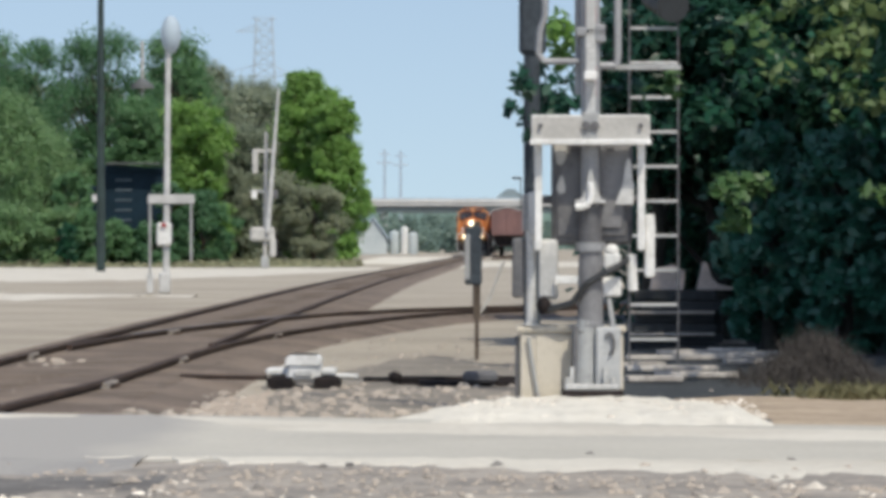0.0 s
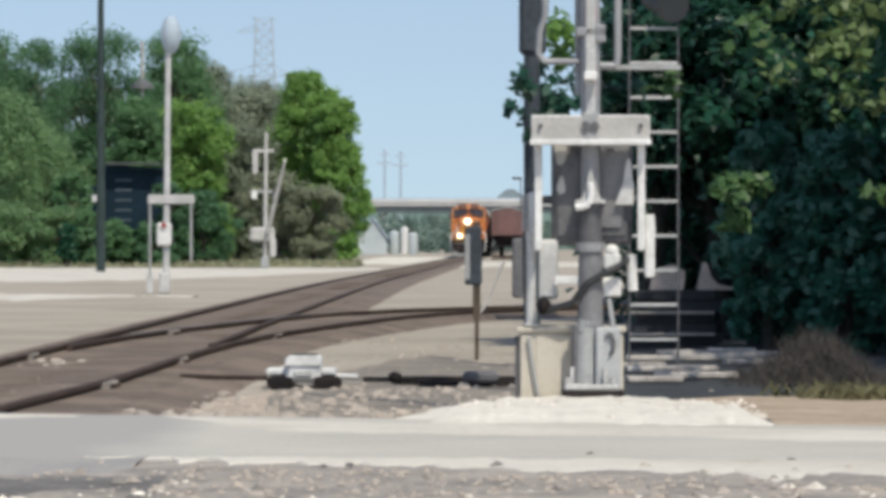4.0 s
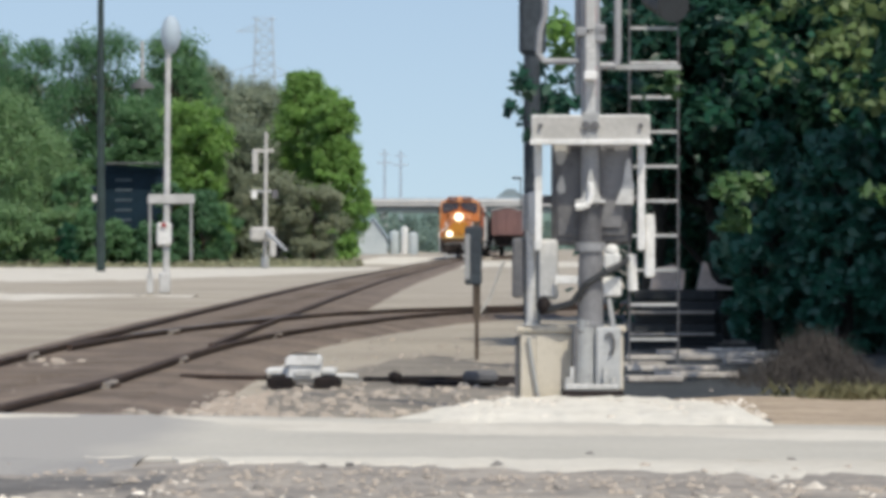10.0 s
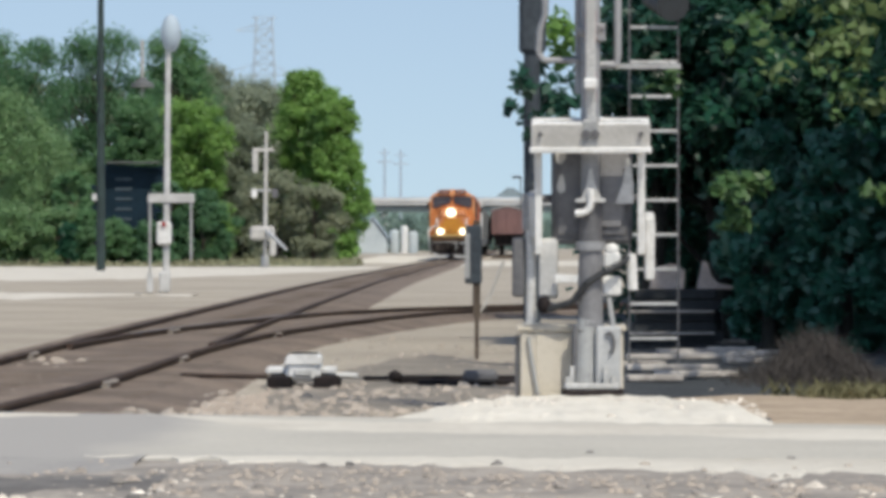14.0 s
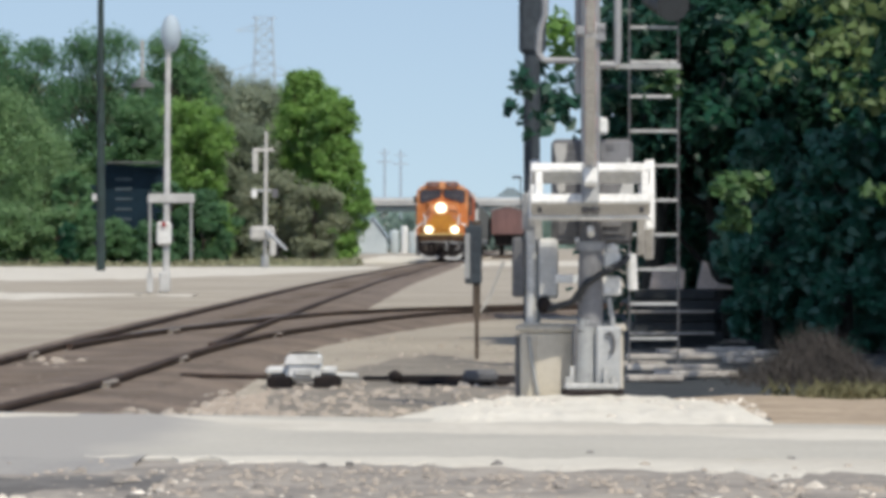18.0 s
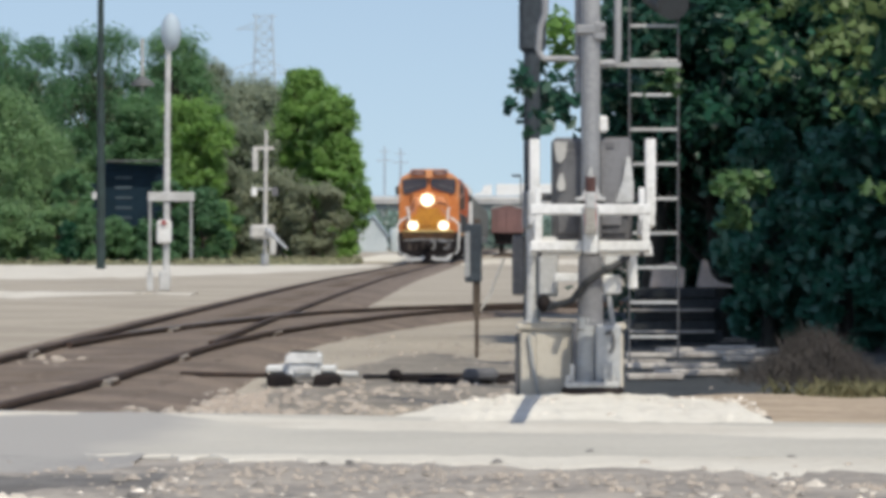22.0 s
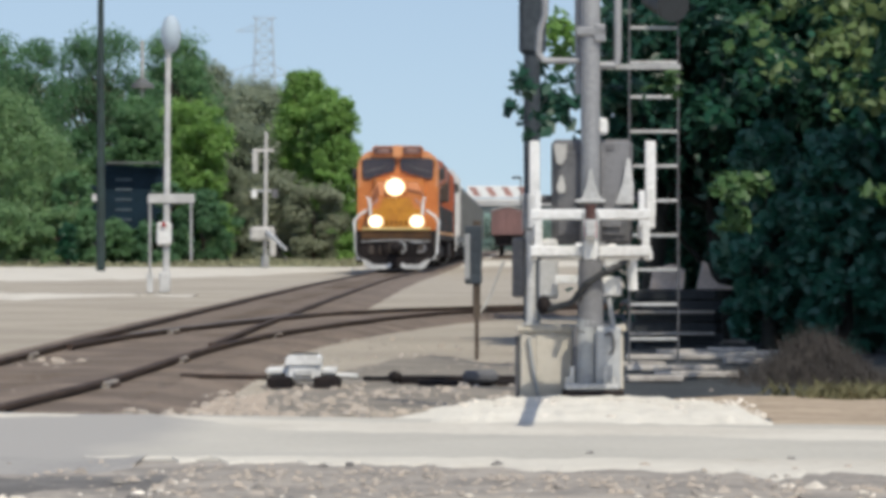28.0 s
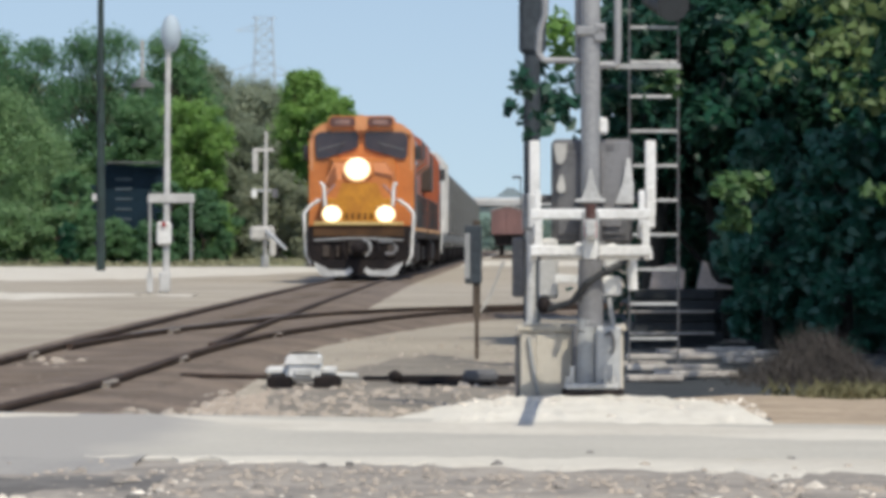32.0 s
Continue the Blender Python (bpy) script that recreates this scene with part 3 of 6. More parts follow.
    strip("yard_lane", [-50 + 0.25 * k for k in range(179)], lambda x: 86 + wander(x, 0.5, 3.0, 3) + max(0, x + 8.8) * 2.4, lambda x: 98.5 + wander(x, 0.4, 3.5, 5) - max(0, x + 8.8) * 2.4, -0.118, M["pale"], "pale lane across the yard")
    strip("pale_line_verge", [-6.0 + 0.25 * k for k in range(29)], lambda x: max(228, (x + 6.6) / 0.0186) + wander(x, 0.6, 6, 47), lambda x: 430, -0.122, M["apron"], "white gravel along the far line")
    strip("pale_siding_strip", [-1.2 + 0.3 * k for k in range(40)], lambda x: 205 + wander(x, 0.3, 15, 6), lambda x: 300, -0.125, M["pale"], "pale gravel beside the far line")



def gravel_strips():
    rng = np.random.default_rng(3)
    sp = []
    for _ in range(3000):
        y = rng.uniform(14.5, 18.9)
        x = rng.uniform(-0.115 * y, 0.115 * y)
        if y > 18.9 - (x + 1.45) * 0.5 and x > -1.6 and rng.random() < 0.93:
            continue
        if y > 16.5 and x < -1.2 and rng.random() < 0.75:
            continue
        sp.append((x, y, 0.0 if y > 17.4 else -0.13 + max(0, y - 15.5) * 0.07, abs(rng.normal(0.008, 0.009)) + 0.004 + (0.022 if rng.random() < 0.025 else 0)))
    tagged(stones("foreground_gravel", sp, M["stone"]), "loose crushed stone along the near road edge", "gravel", kind="stuff")
    g = Geo()
    ys = [10, 13, 15.5, 16.3, 17, 17.6, 18.4, 19.3]
    zs = [-0.12, -0.1, -0.075, -0.04, -0.02, -0.008, -0.006, -0.006]
    g.loft([[(-12 + 24 * i / 60, y, z + (0.012 if y < 17.3 else 0.003) * noise.noise(Vector((i * 0.8, y * 2, 0)))) for i in range(61)] for y, z in zip(ys, zs)], closed=False, caps=False)
    tagged(part("near_verge", g, M["gravel"]), "grey-brown gravel verge before the road", kind="structure")
    sp = []
    for _ in range(1500):
        y = rng.uniform(24.3, 33)
        x = rng.uniform(-2.3, 0.6)
        if rng.random() < (y - 24.3) / 11:
            continue
        sp.append((x, y, -0.13, abs(rng.normal(0.014, 0.018)) + 0.008))
    tagged(stones("rubble", sp, M["stone"]), "tan and grey rubble between line and road", "rubble", kind="stuff")
    sp = [(rng.uniform(0.1, 1.9), rng.uniform(23.6, 26.4), 0.012, abs(rng.normal(0.01, 0.008)) + 0.004) for _ in range(420)]
    tagged(stones("limestone_chips", sp, M["lime"]), "white limestone chips round the gate", "gravel", kind="stuff")
    sp = [(-1.76, 16.5, -0.03, 0.055), (-1.7, 16.55, -0.03, 0.05), (-1.6, 16.35, -0.03, 0.045), (-1.64, 16.4, -0.03, 0.03), (-1.42, 16.0, -0.04, 0.05), (-1.25, 16.9, -0.02, 0.035), (-1.2, 17.1, -0.02, 0.03),
          (-1.17, 17.05, -0.02, 0.022), (-1.14, 17.5, -0.015, 0.03), (-1.1, 17.6, -0.015, 0.026), (-1.28, 18.3, -0.008, 0.025), (-1.24, 18.25, -0.008, 0.02), (-0.16, 16.3, -0.03, 0.04), (-0.2, 16.2, -0.03, 0.03),
          (1.55, 17.2, -0.015, 0.05), (1.45, 17.3, -0.015, 0.04), (1.72, 16.9, -0.02, 0.035), (1.1, 16.6, -0.03, 0.03)]
    sp += [(rng.uniform(-1.8, 1.9), rng.uniform(16, 17.6), -0.025, rng.uniform(0.012, 0.024)) for _ in range(60)]
    tagged(stones("limestone_lumps", sp, M["lime"]), "pale limestone lumps along the road's edge", "stones", kind="stuff")
    sp = [(0.25, 18.75, 0.0, 0.035), (-0.42, 18.7, 0.0, 0.03), (-0.54, 18.6, 0.0, 0.028), (0.7, 19.7, 0.004, 0.02), (-1.26, 16.75, -0.03, 0.03), (-0.62, 16.7, -0.03, 0.03), (1.62, 19.2, 0.0, 0.03), (1.78, 23.3, 0.0, 0.05), (1.84, 23.35, 0.0, 0.035)]
    tagged(stones("asphalt_crumbs", sp, M["dark_gravel"]), "dark crumbs of asphalt on the shoulder", "stones", kind="stuff")
    sp = [(-1.9 + rng.normal(0, 0.25), 26.5 + rng.normal(0, 0.5), -0.12, rng.uniform(0.03, 0.1)) for _ in range(40)]
    sp += [(rng.uniform(-4.3, -2.75), 30.5 + rng.normal(0, 1.2), -0.085, rng.uniform(0.012, 0.035)) for _ in range(320)]
    sp += [(rng.uniform(-3.75, -3.3), 37.6 + rng.normal(0, 0.8), -0.08, rng.uniform(0.03, 0.08)) for _ in range(26)]
    sp += [(rng.uniform(-2.6, 4.5), rng.uniform(25, 50), -0.13, rng.uniform(0.012, 0.04)) for _ in range(700)]
    sp += [(rng.uniform(-1.2, 2.2), rng.uniform(16.4, 18.4), -0.02, rng.uniform(0.012, 0.03)) for _ in range(160)]
    tagged(stones("scattered_stones", sp, M["stone"]), "scattered stones on the bare ground", "stones", kind="stuff")


def shade_floor():
    # Dark sheet gives the ground under the crowns its shade.
    sheet("leaf_litter", lambda y: 1.15 + max(0, y - 30) * 0.035 + 0.12 * math.sin(y * 3), lambda y: 22, [28.4, 28.9, 29.5, 30.5, 32, 35, 40, 46, 54, 66, 90], -0.11, M["litter"], "leaf litter under the trees, darkened for their shade", 0.03, 30)
    sheet("dirt_verge", lambda y: 1.6, lambda y: 12, [22.2, 23.0, 24.0, 24.6, 25.4, 26.4, 27.6, 28.8], -0.05, M["verge"], "brown bare verge beside the road", 0.05, 24)


ground()
shade_floor()
beds()
road()
gravel_strips()
track("main_track", MAIN, "main line with rusty rails on dark timber ties", 150, blade=(1, 39))
spur = track("spur_track", [p for i, p in enumerate(spur_pts()) if i % 2 == 0], "rusty spur curving away behind the gate", 90, blade=(-1, 40))


def worn_head():
    """The polished running surface of the spur's outer rail."""
    pts = [(x - 0.7535 * math.cos(a), y + 0.7535 * math.sin(a), a) for x, y, a in spur_pts() if 46 < y < 60]
    rings = [[(x + o * math.cos(a), y - o * math.sin(a), z) for o, z in ((-0.03, 0.001), (0.03, 0.001), (0.024, 0.005), (-0.024, 0.005))] for x, y, a in pts]
    part("rail_head", Geo().loft(rings), M["grey"], spur, "worn grey rail head")


worn_head()


def rail_fittings():
    for k, (x, y, a) in enumerate(((-3.23, 49.2, 6), (-1.93, 47.2, 6), (-2.5, 30.7, 2.4), (-2.37, 37.2, 1.4), (-3.86, 38.6, 0))):
        j = thing("joint_bar", (x, y, -0.06), "pale worn joint bar bolted to a rail", "joint bar", "rail joints", -a)
        part("bar", Geo().box(-0.055, 0.055, -0.3, 0.3, -0.02, 0.05, 0.01), M["gravel"], j)
        for d in (-0.2, -0.07, 0.07, 0.2):
            part("bolt", Geo().box(-0.075, 0.075, d - 0.025, d + 0.025, 0.0, 0.035, 0.006), M["rust"], j)


rail_fittings()


# ---- the near crossing gate ----
GX, GY = 0.976, 27.3


def crossing_gate():
    g = thing("crossing_gate", (GX, GY, 0), "galvanised crossing gate mast with grey gate machine beside the road", "crossing gate", turn=-2.05)
    part("mast", Geo().tube((0, 0, 1.3), (0, 0, 4.6), 0.066, n=20), M["galv"], g)
    part("mast_flange", Geo().box(-0.1, 0.1, -0.12, 0.1, 1.276, 1.302, 0.006), M["alu"], g, "pale mast flange")
    part("flange_gusset", Geo().prism([(-0.062, 1.302), (0.072, 1.302), (0.03, 1.40), (0.01, 1.5), (-0.005, 1.5), (-0.03, 1.38)], -0.1, -0.075), M["alu"], g, "pale triangular gusset")
    part("flange_gusset", Geo().prism([(0.165, 1.27), (0.285, 1.27), (0.285, 1.4), (0.262, 1.57), (0.24, 1.57), (0.215, 1.42)], -0.02, 0.05), M["alu"], g, "pale triangular bracket")
    part("hub", Geo().tube((0, 0, 0.98), (0, 0, 1.276), 0.075, n=18), M["grey"], g, "dark grey hub under the mast")
    base = Geo().tube((0, 0, 0.46), (0, 0, 0.98), 0.086, 0.078, 16)
    part("pedestal", Geo().tube((-0.03, 0, 0.05), (-0.02, 0, 0.42), 0.088, 0.08, 18).tube((-0.02, 0, 0.42), (0, 0, 0.5), 0.08, 0.086, 18, False), M["midgrey"], g, "grey cast pedestal")
    # Dark tube added to give the pedestal its shaded left side.
    part("conduit", Geo().tube((-0.105, -0.03, 0.04), (-0.095, -0.03, 0.47), 0.028, n=10), M["grey"], g, "dark tube for the shaded left side of the pedestal")
    part("cover_panel", Geo().box(0.035, 0.2, -0.12, 0.07, 0.055, 0.46, 0.012), M["cover"], g, "light grey cover panel")
    part("cable_loop", Geo().pipe([(0.1, -0.13, 0.40), (0.135, -0.14, 0.42), (0.155, -0.14, 0.37), (0.15, -0.14, 0.31), (0.125, -0.135, 0.28)], 0.012, 6), M["grey"], g, "dark cable loop")
    b = part("mast_base", base, M["midpanel"], g, "dark grey cast mast base")
    part("collar", Geo().tube((0, 0, 0.96), (0, 0, 1.02), 0.1, n=16), M["galv"], g)
    # Black block drawn for the shadow beneath the base plate.
    part("footing", Geo().box(-0.19, 0.22, -0.2, 0.16, -0.08, 0.045, 0.012), M["black"], g, "dark block for the shadow beneath the base plate")
    part("base_plate", Geo().box(-0.17, 0.19, -0.19, 0.14, 0.043, 0.085, 0.012), M["alu"], g)
    for x in (-0.12, 0.1):
        part("gusset", Geo().prism([(x - 0.012, 0.06), (x + 0.012, 0.06), (x + 0.012, 0.2), (x - 0.012, 0.2)], -0.165, -0.09), M["alu"], b, "pale gusset plate")
    for x in (-0.15, 0.15):
        part("bolt", Geo().tube((x, -0.155, 0.055), (x, -0.155, 0.13), 0.018, n=6), M["alu"], b)
    m = part("gate_machine", Geo().box(-0.26, 0.28, 0.07, 0.45, 1.0, 1.70, 0.03).box(-0.22, 0.24, 0.05, 0.075, 1.06, 1.62, 0.01), M["grey"], g, "dark grey gate machine housing")
    part("hinge", Geo().prism([(-0.245, 1.67), (-0.155, 1.67), (-0.16, 1.58), (-0.19, 1.53), (-0.225, 1.54)], 0.03, 0.05), M["dull"], m, "pale cover plate")
    part("latch", Geo().prism([(-0.2, 1.46), (-0.185, 1.46), (-0.165, 1.39), (-0.17, 1.35), (-0.21, 1.34), (-0.225, 1.38)], 0.03, 0.05), M["dull"], m, "pale drop-shaped latch")
    part("latch", Geo().prism([(0.2, 1.58), (0.25, 1.62), (0.262, 1.5), (0.225, 1.38), (0.2, 1.4), (0.215, 1.5)], 0.03, 0.05), M["dull"], m, "pale latch")
    part("side_panel", Geo().prism([(0.07, 1.12), (0.2, 1.12), (0.255, 1.6), (0.255, 1.68), (0.07, 1.68)], 0.028, 0.052), M["midpanel"], m, "lighter grey door")
    part("vent", Geo().box(0.1, 0.16, 0.02, 0.04, 1.62, 1.67, 0.008), M["grey"], m)
    part("lamp_bracket", Geo().box(0.05, 0.115, -0.02, 0.08, 1.73, 1.84, 0.015), M["white"], g, "small white junction cover")
    jb = part("junction_box", Geo().box(-0.345, -0.215, 0.06, 0.25, 0.64, 1.04, 0.015), M["alu"], g, "light grey junction box")
    part("box_lid", Geo().box(-0.338, -0.222, 0.045, 0.062, 0.66, 1.02, 0.006), M["alu"], jb)
    part("name_plate", Geo().box(-0.235, -0.05, -0.01, 0.01, 0.745, 0.80, 0.004), M["white"], g, "white plate")
    part("side_case", Geo().box(-0.52, -0.435, 0.1, 0.4, 0.65, 1.05, 0.015), M["grey"], g, "dark grey side case")
    part("bell", Geo().ball((0.14, 0.01, 0.965), 0.05, 0.045, 0.045, 14, 8).box(0.08, 0.2, -0.03, 0.06, 0.84, 0.955, 0.02), M["white"], g, "white bell housing")
    part("terminal_cover", Geo().box(0.07, 0.205, 0.0, 0.1, 0.66, 0.79, 0.015), M["white"], g, "white terminal cover")
    part("drop_pipe", Geo().tube((0.28, 0.02, 0.7), (0.27, 0.02, 0.94), 0.035, n=10), M["white"], g, "short white pipe")
    part("cable", Geo().pipe([(-0.28, 0.02, 0.57), (-0.12, -0.04, 0.62), (-0.03, -0.1, 0.74), (0.1, -0.1, 0.82), (0.2, -0.06, 0.87), (0.26, 0.02, 0.92)], 0.023), M["dark"], g, "thick dark cable")
    part("cable_gland", Geo().ball((-0.31, 0.03, 0.6), 0.05, 0.05, 0.06), M["black"], g, "black cable gland")
    part("cable", Geo().pipe([(0.12, -0.02, 0.65), (0.16, -0.03, 0.4), (0.13, -0.06, 0.18), (0.08, -0.12, 0.08)], 0.018), M["midgrey"], g, "grey flexible cable")
    # brackets of the flashing lights, of which only the lower loops come into view
    part("light_bracket", Geo().pipe([(-0.06, 0.03, 2.22), (-0.31, 0.03, 2.22), (-0.345, 0.03, 2.27), (-0.335, 0.03, 2.42), (-0.3, 0.03, 2.52), (-0.3, 0.03, 3.0)], 0.022), M["galv"], g, "looped light bracket pipe")
    part("light_bracket", Geo().pipe([(0.06, 0.03, 2.19), (0.17, 0.03, 2.19), (0.18, 0.03, 2.24), (0.18, 0.03, 3.0)], 0.026), M["galv"], g, "light bracket pipe")
    part("second_pipe", Geo().tube((-0.075, 0.1, 2.0), (-0.075, 0.1, 4.4), 0.03, n=10), M["galv"], g, "conduit strapped to the mast")
    part("clamp", Geo().box(-0.1, 0.1, -0.08, 0.12, 2.38, 2.44, 0.01).box(0.02, 0.1, -0.08, 0.0, 2.34, 2.46, 0.01), M["galv"], g)
    part("step", Geo().box(0.0, 0.6, 0.1, 0.14, 2.165, 2.2, 0.004), M["midgrey"], g, "horizontal grey stay")

    # turning frame with counterweights and the arm; in its own space the arm stands upright
    part_mesh = Geo()
    for y in (-0.125, 0.11):
        part_mesh.box(-0.39, 0.39, y - 0.033, y + 0.033, 0.60, 0.772, 0.008)
    for x in (-0.36, 0.33):
        part_mesh.box(x, x + 0.05, -0.11, 0.10, 0.605, 0.765, 0.006)
    part_mesh.box(-0.05, 0.05, -0.11, 0.10, 0.62, 0.75, 0.006)
    for x in (-0.345, 0.335):
        part_mesh.box(x - 0.025, x + 0.025, -0.05, 0.05, -0.12, 0.66, 0.008)
    for x in (-0.37, 0.395):
        part_mesh.box(x - 0.035, x + 0.035, 0.10, 0.6, -0.05, 0.06, 0.01)
    for x in (-0.345, 0.335):
        part_mesh.box(x - 0.02, x + 0.02, 0.03, 0.27, 0.17, 0.27, 0.008)
    part_mesh.box(-0.4, 0.4, -0.185, -0.12, 0.575, 0.612, 0.006)
    return g, part_mesh


gate, frame_geo = crossing_gate()
gate_frame = part("gate_frame", frame_geo, M["white"], gate, "white-painted arm carrier frame on a cross shaft")
gate_frame.matrix_local = pose(0, -0.02, 1.086)
# Front face is a duller white than the rest of the frame.
part("front_plate", Geo().box(-0.385, 0.385, -0.164, -0.158, 0.61, 0.764, 0.002), M["dull"], gate_frame, "dull white front plate")
part("crank", Geo().pipe([(0.0, -0.1, 0.33), (0.005, -0.1, 0.24), (-0.01, -0.1, 0.19), (-0.04, -0.1, 0.17), (-0.1, -0.1, 0.165)], 0.024), M["white"], gate_frame, "white hand crank")
part("shaft", Geo().tube((-0.33, 0.2, 1.306), (0.32, 0.2, 1.306), 0.028, n=12), M["grey"], gate, "dark cross shaft")
part("counterweight", Geo().box(0.36, 0.425, 0.02, 0.3, -0.3, 0.12, 0.012), M["white"], gate_frame, "white counterweight block")
part("counterweight", Geo().box(-0.41, -0.36, 0.02, 0.25, -0.02, 0.27, 0.012), M["alu"], gate_frame, "grey counterweight block")
part("arm_mount", Geo().box(-0.055, 0.055, -0.17, 0.13, 0.58, 0.79, 0.01), M["midgrey"], gate_frame, "dark arm mounting bracket")
part("gate_arm", Geo().box(-0.035, 0.035, -0.06, 0.06, 0.76, 2.6, 0.01).box(-0.028, 0.028, -0.045, 0.045, 2.6, 5.3, 0.008), M["alu"], gate_frame, "pale aluminium gate arm")
for x in (-0.33, -0.03, 0.03, 0.33):
    r = 0.016 if abs(x) > 0.1 else 0.03
    part("bolt", Geo().tube((x, -0.19, 0.7), (x, -0.155, 0.7), r, n=10), M["grey"], gate_frame, "dark bolt head")
for i in range(11):
    for sx in (-1, 1):
        w = 0.036 if i < 4 else 0.029
        part("stripe", Geo().box(sx * w - 0.001, sx * w + 0.001, -0.044, 0.044, 0.9 + i * 0.4, 1.1 + i * 0.4), M["red"], gate_frame, "red reflective stripe")
part("tip_lamp", Geo().tube((0, 0.05, 5.22), (0, 0.13, 5.22), 0.03, n=12), M["brown"], gate_frame, "dark red gate arm lamp")
part("lower_lamp", Geo().box(-0.045, 0.045, -0.18, -0.06, 1.0, 1.06, 0.01), M["white"], gate_frame, "white lamp box")


def relay_box():
    r = thing("equipment_case", (0.975, 27.31, -0.03), "beige steel equipment case behind the gate mast", "equipment case", turn=-2.05)
    part("case_body", Geo().box(-0.47, 0.22, 0.1, 0.62, 0.0, 0.45, 0.015), M["beige"], r)
    part("case_lid", Geo().box(-0.495, 0.24, 0.08, 0.65, 0.45, 0.495, 0.012), M["beige"], r, "overhanging beige lid")
    part("door_panel", Geo().box(-0.36, -0.11, 0.092, 0.104, 0.03, 0.43, 0.004), M["beige"], r)
    part("door_panel", Geo().box(-0.03, 0.19, 0.092, 0.104, 0.03, 0.43, 0.004), M["alu"], r, "grey door panel")
    part("side_cover", Geo().box(-0.5, -0.472, 0.14, 0.6, 0.0, 0.42, 0.006), M["grey"], r, "dark side cover")
    part("cable", Geo().pipe([(-0.41, 0.075, 0.42), (-0.38, 0.075, 0.22), (-0.34, 0.075, 0.0)], 0.012), M["midgrey"], r, "grey cable down the front")


relay_box()


def light_post():
    p = thing("pipe_post", (0.588, 27.44, 0.465), "light grey pipe post standing on the equipment case", "post")
    part("pipe", Geo().tube((0, 0, 0), (0, 0, 0.87), 0.038, n=14), M["alu"], p)
    part("collar", Geo().box(-0.06, 0.05, -0.045, 0.045, 0.63, 0.88, 0.01), M["midgrey"], p, "grey collar box")
    part("foot", Geo().box(-0.05, 0.05, -0.042, 0.05, 0, 0.02, 0.004), M["alu"], p)


light_post()


def dark_pole():
    p = thing("signal_pole", (0.69, 32.0, -0.14), "dark slender signal pole behind the gate", "pole")
    part("shaft", Geo().tube((0, 0, 0), (0, 0, 6.2), 0.066, 0.058, 14), M["pole"], p, "dark bluish pole")
    part("upper_case", Geo().box(-0.1, 0.11, -0.09, 0.09, 2.62, 3.4, 0.03), M["pole"], p, "dark bluish upper case")


dark_pole()


def ladder():
    l = thing("signal_ladder", (1.86, 36.4, -0.2), "grey steel signal ladder against dark trees", "ladder")
    for x in (-0.215, 0.215):
        part("rail", Geo().box(x - 0.008, x + 0.008, -0.025, 0.025, 0, 6.5, 0.003), M["grey"], l)
    for i in range(21):
        z = 0.065 + 0.305 * i
        part("rung", Geo().box(-0.215, 0.215, -0.018, 0.018, z - 0.014, z + 0.014, 0.004), M["alu"], l)
    part("signal_hood", Geo().tube((0.02, 0.3, 3.42), (0.16, -0.2, 3.3), 0.13, 0.15, 12), M["dark"], l, "dark signal hood")


ladder()


def marker_post():
    p = thing("marker_post", (0.327, 41.0, -0.14), "dark thin post with a narrow box", "post")
    part("post", Geo().box(-0.012, 0.03, -0.03, 0.03, 0, 0.5, 0.006).box(-0.03, 0.045, -0.035, 0.035, 0.42, 1.38, 0.008), M["bark"], p, "brown weathered post")
    part("marker_box", Geo().box(-0.11, 0.06, -0.06, 0.06, 0.75, 1.33, 0.015), M["pole"], p, "narrow dark bluish case")
    part("cover", Geo().box(-0.112, -0.06, -0.075, -0.06, 0.8, 1.25, 0.005), M["midgrey"], p, "bluish-grey cover")
    part("stay", Geo().pipe([(0.03, 0, 0.45), (0.14, 0.05, 0.62), (0.28, 0.1, 0.98)], 0.014, 6), M["dull"], p, "pale bent stay")


marker_post()


def switch_machine():
    s = thing("switch_machine", (-1.12, 33.0, -0.14), "pale weathered switch machine on long timbers beside the track", "switch machine")
    for x in (-0.17, 0.2):
        part("timber", Geo().box(x - 0.1, x + 0.1, -0.5, 0.5, 0.0, 0.1, 0.015), M["black"], s, "dark timber")
    part("body", Geo().box(-0.13, 0.15, -0.3, 0.3, 0.05, 0.27, 0.03), M["white"], s)
    part("cover", Geo().prism([(-0.1, 0.27), (0.12, 0.27), (0.15, 0.19), (-0.14, 0.19)], -0.32, 0.3), M["white"], s, "pale sloping cover")
    part("wing", Geo().box(-0.29, -0.13, -0.25, 0.2, 0.11, 0.16, 0.012), M["white"], s, "pale side flange")
    part("wing", Geo().box(0.15, 0.27, -0.25, 0.2, 0.11, 0.16, 0.012), M["white"], s, "pale side flange")
    part("rod", Geo().tube((0.15, -0.05, 0.1), (0.44, -0.1, 0.09), 0.025, n=8), M["white"], s, "pale operating rod")
    part("rod", Geo().tube((-0.29, 0, 0.08), (-1.0, 0.4, 0.08), 0.02, n=8), M["rust"], s, "rusty rod to the rails")
    part("plate", Geo().box(-0.06, 0.08, -0.325, -0.3, 0.1, 0.15, 0.006), M["alu"], s)


switch_machine()


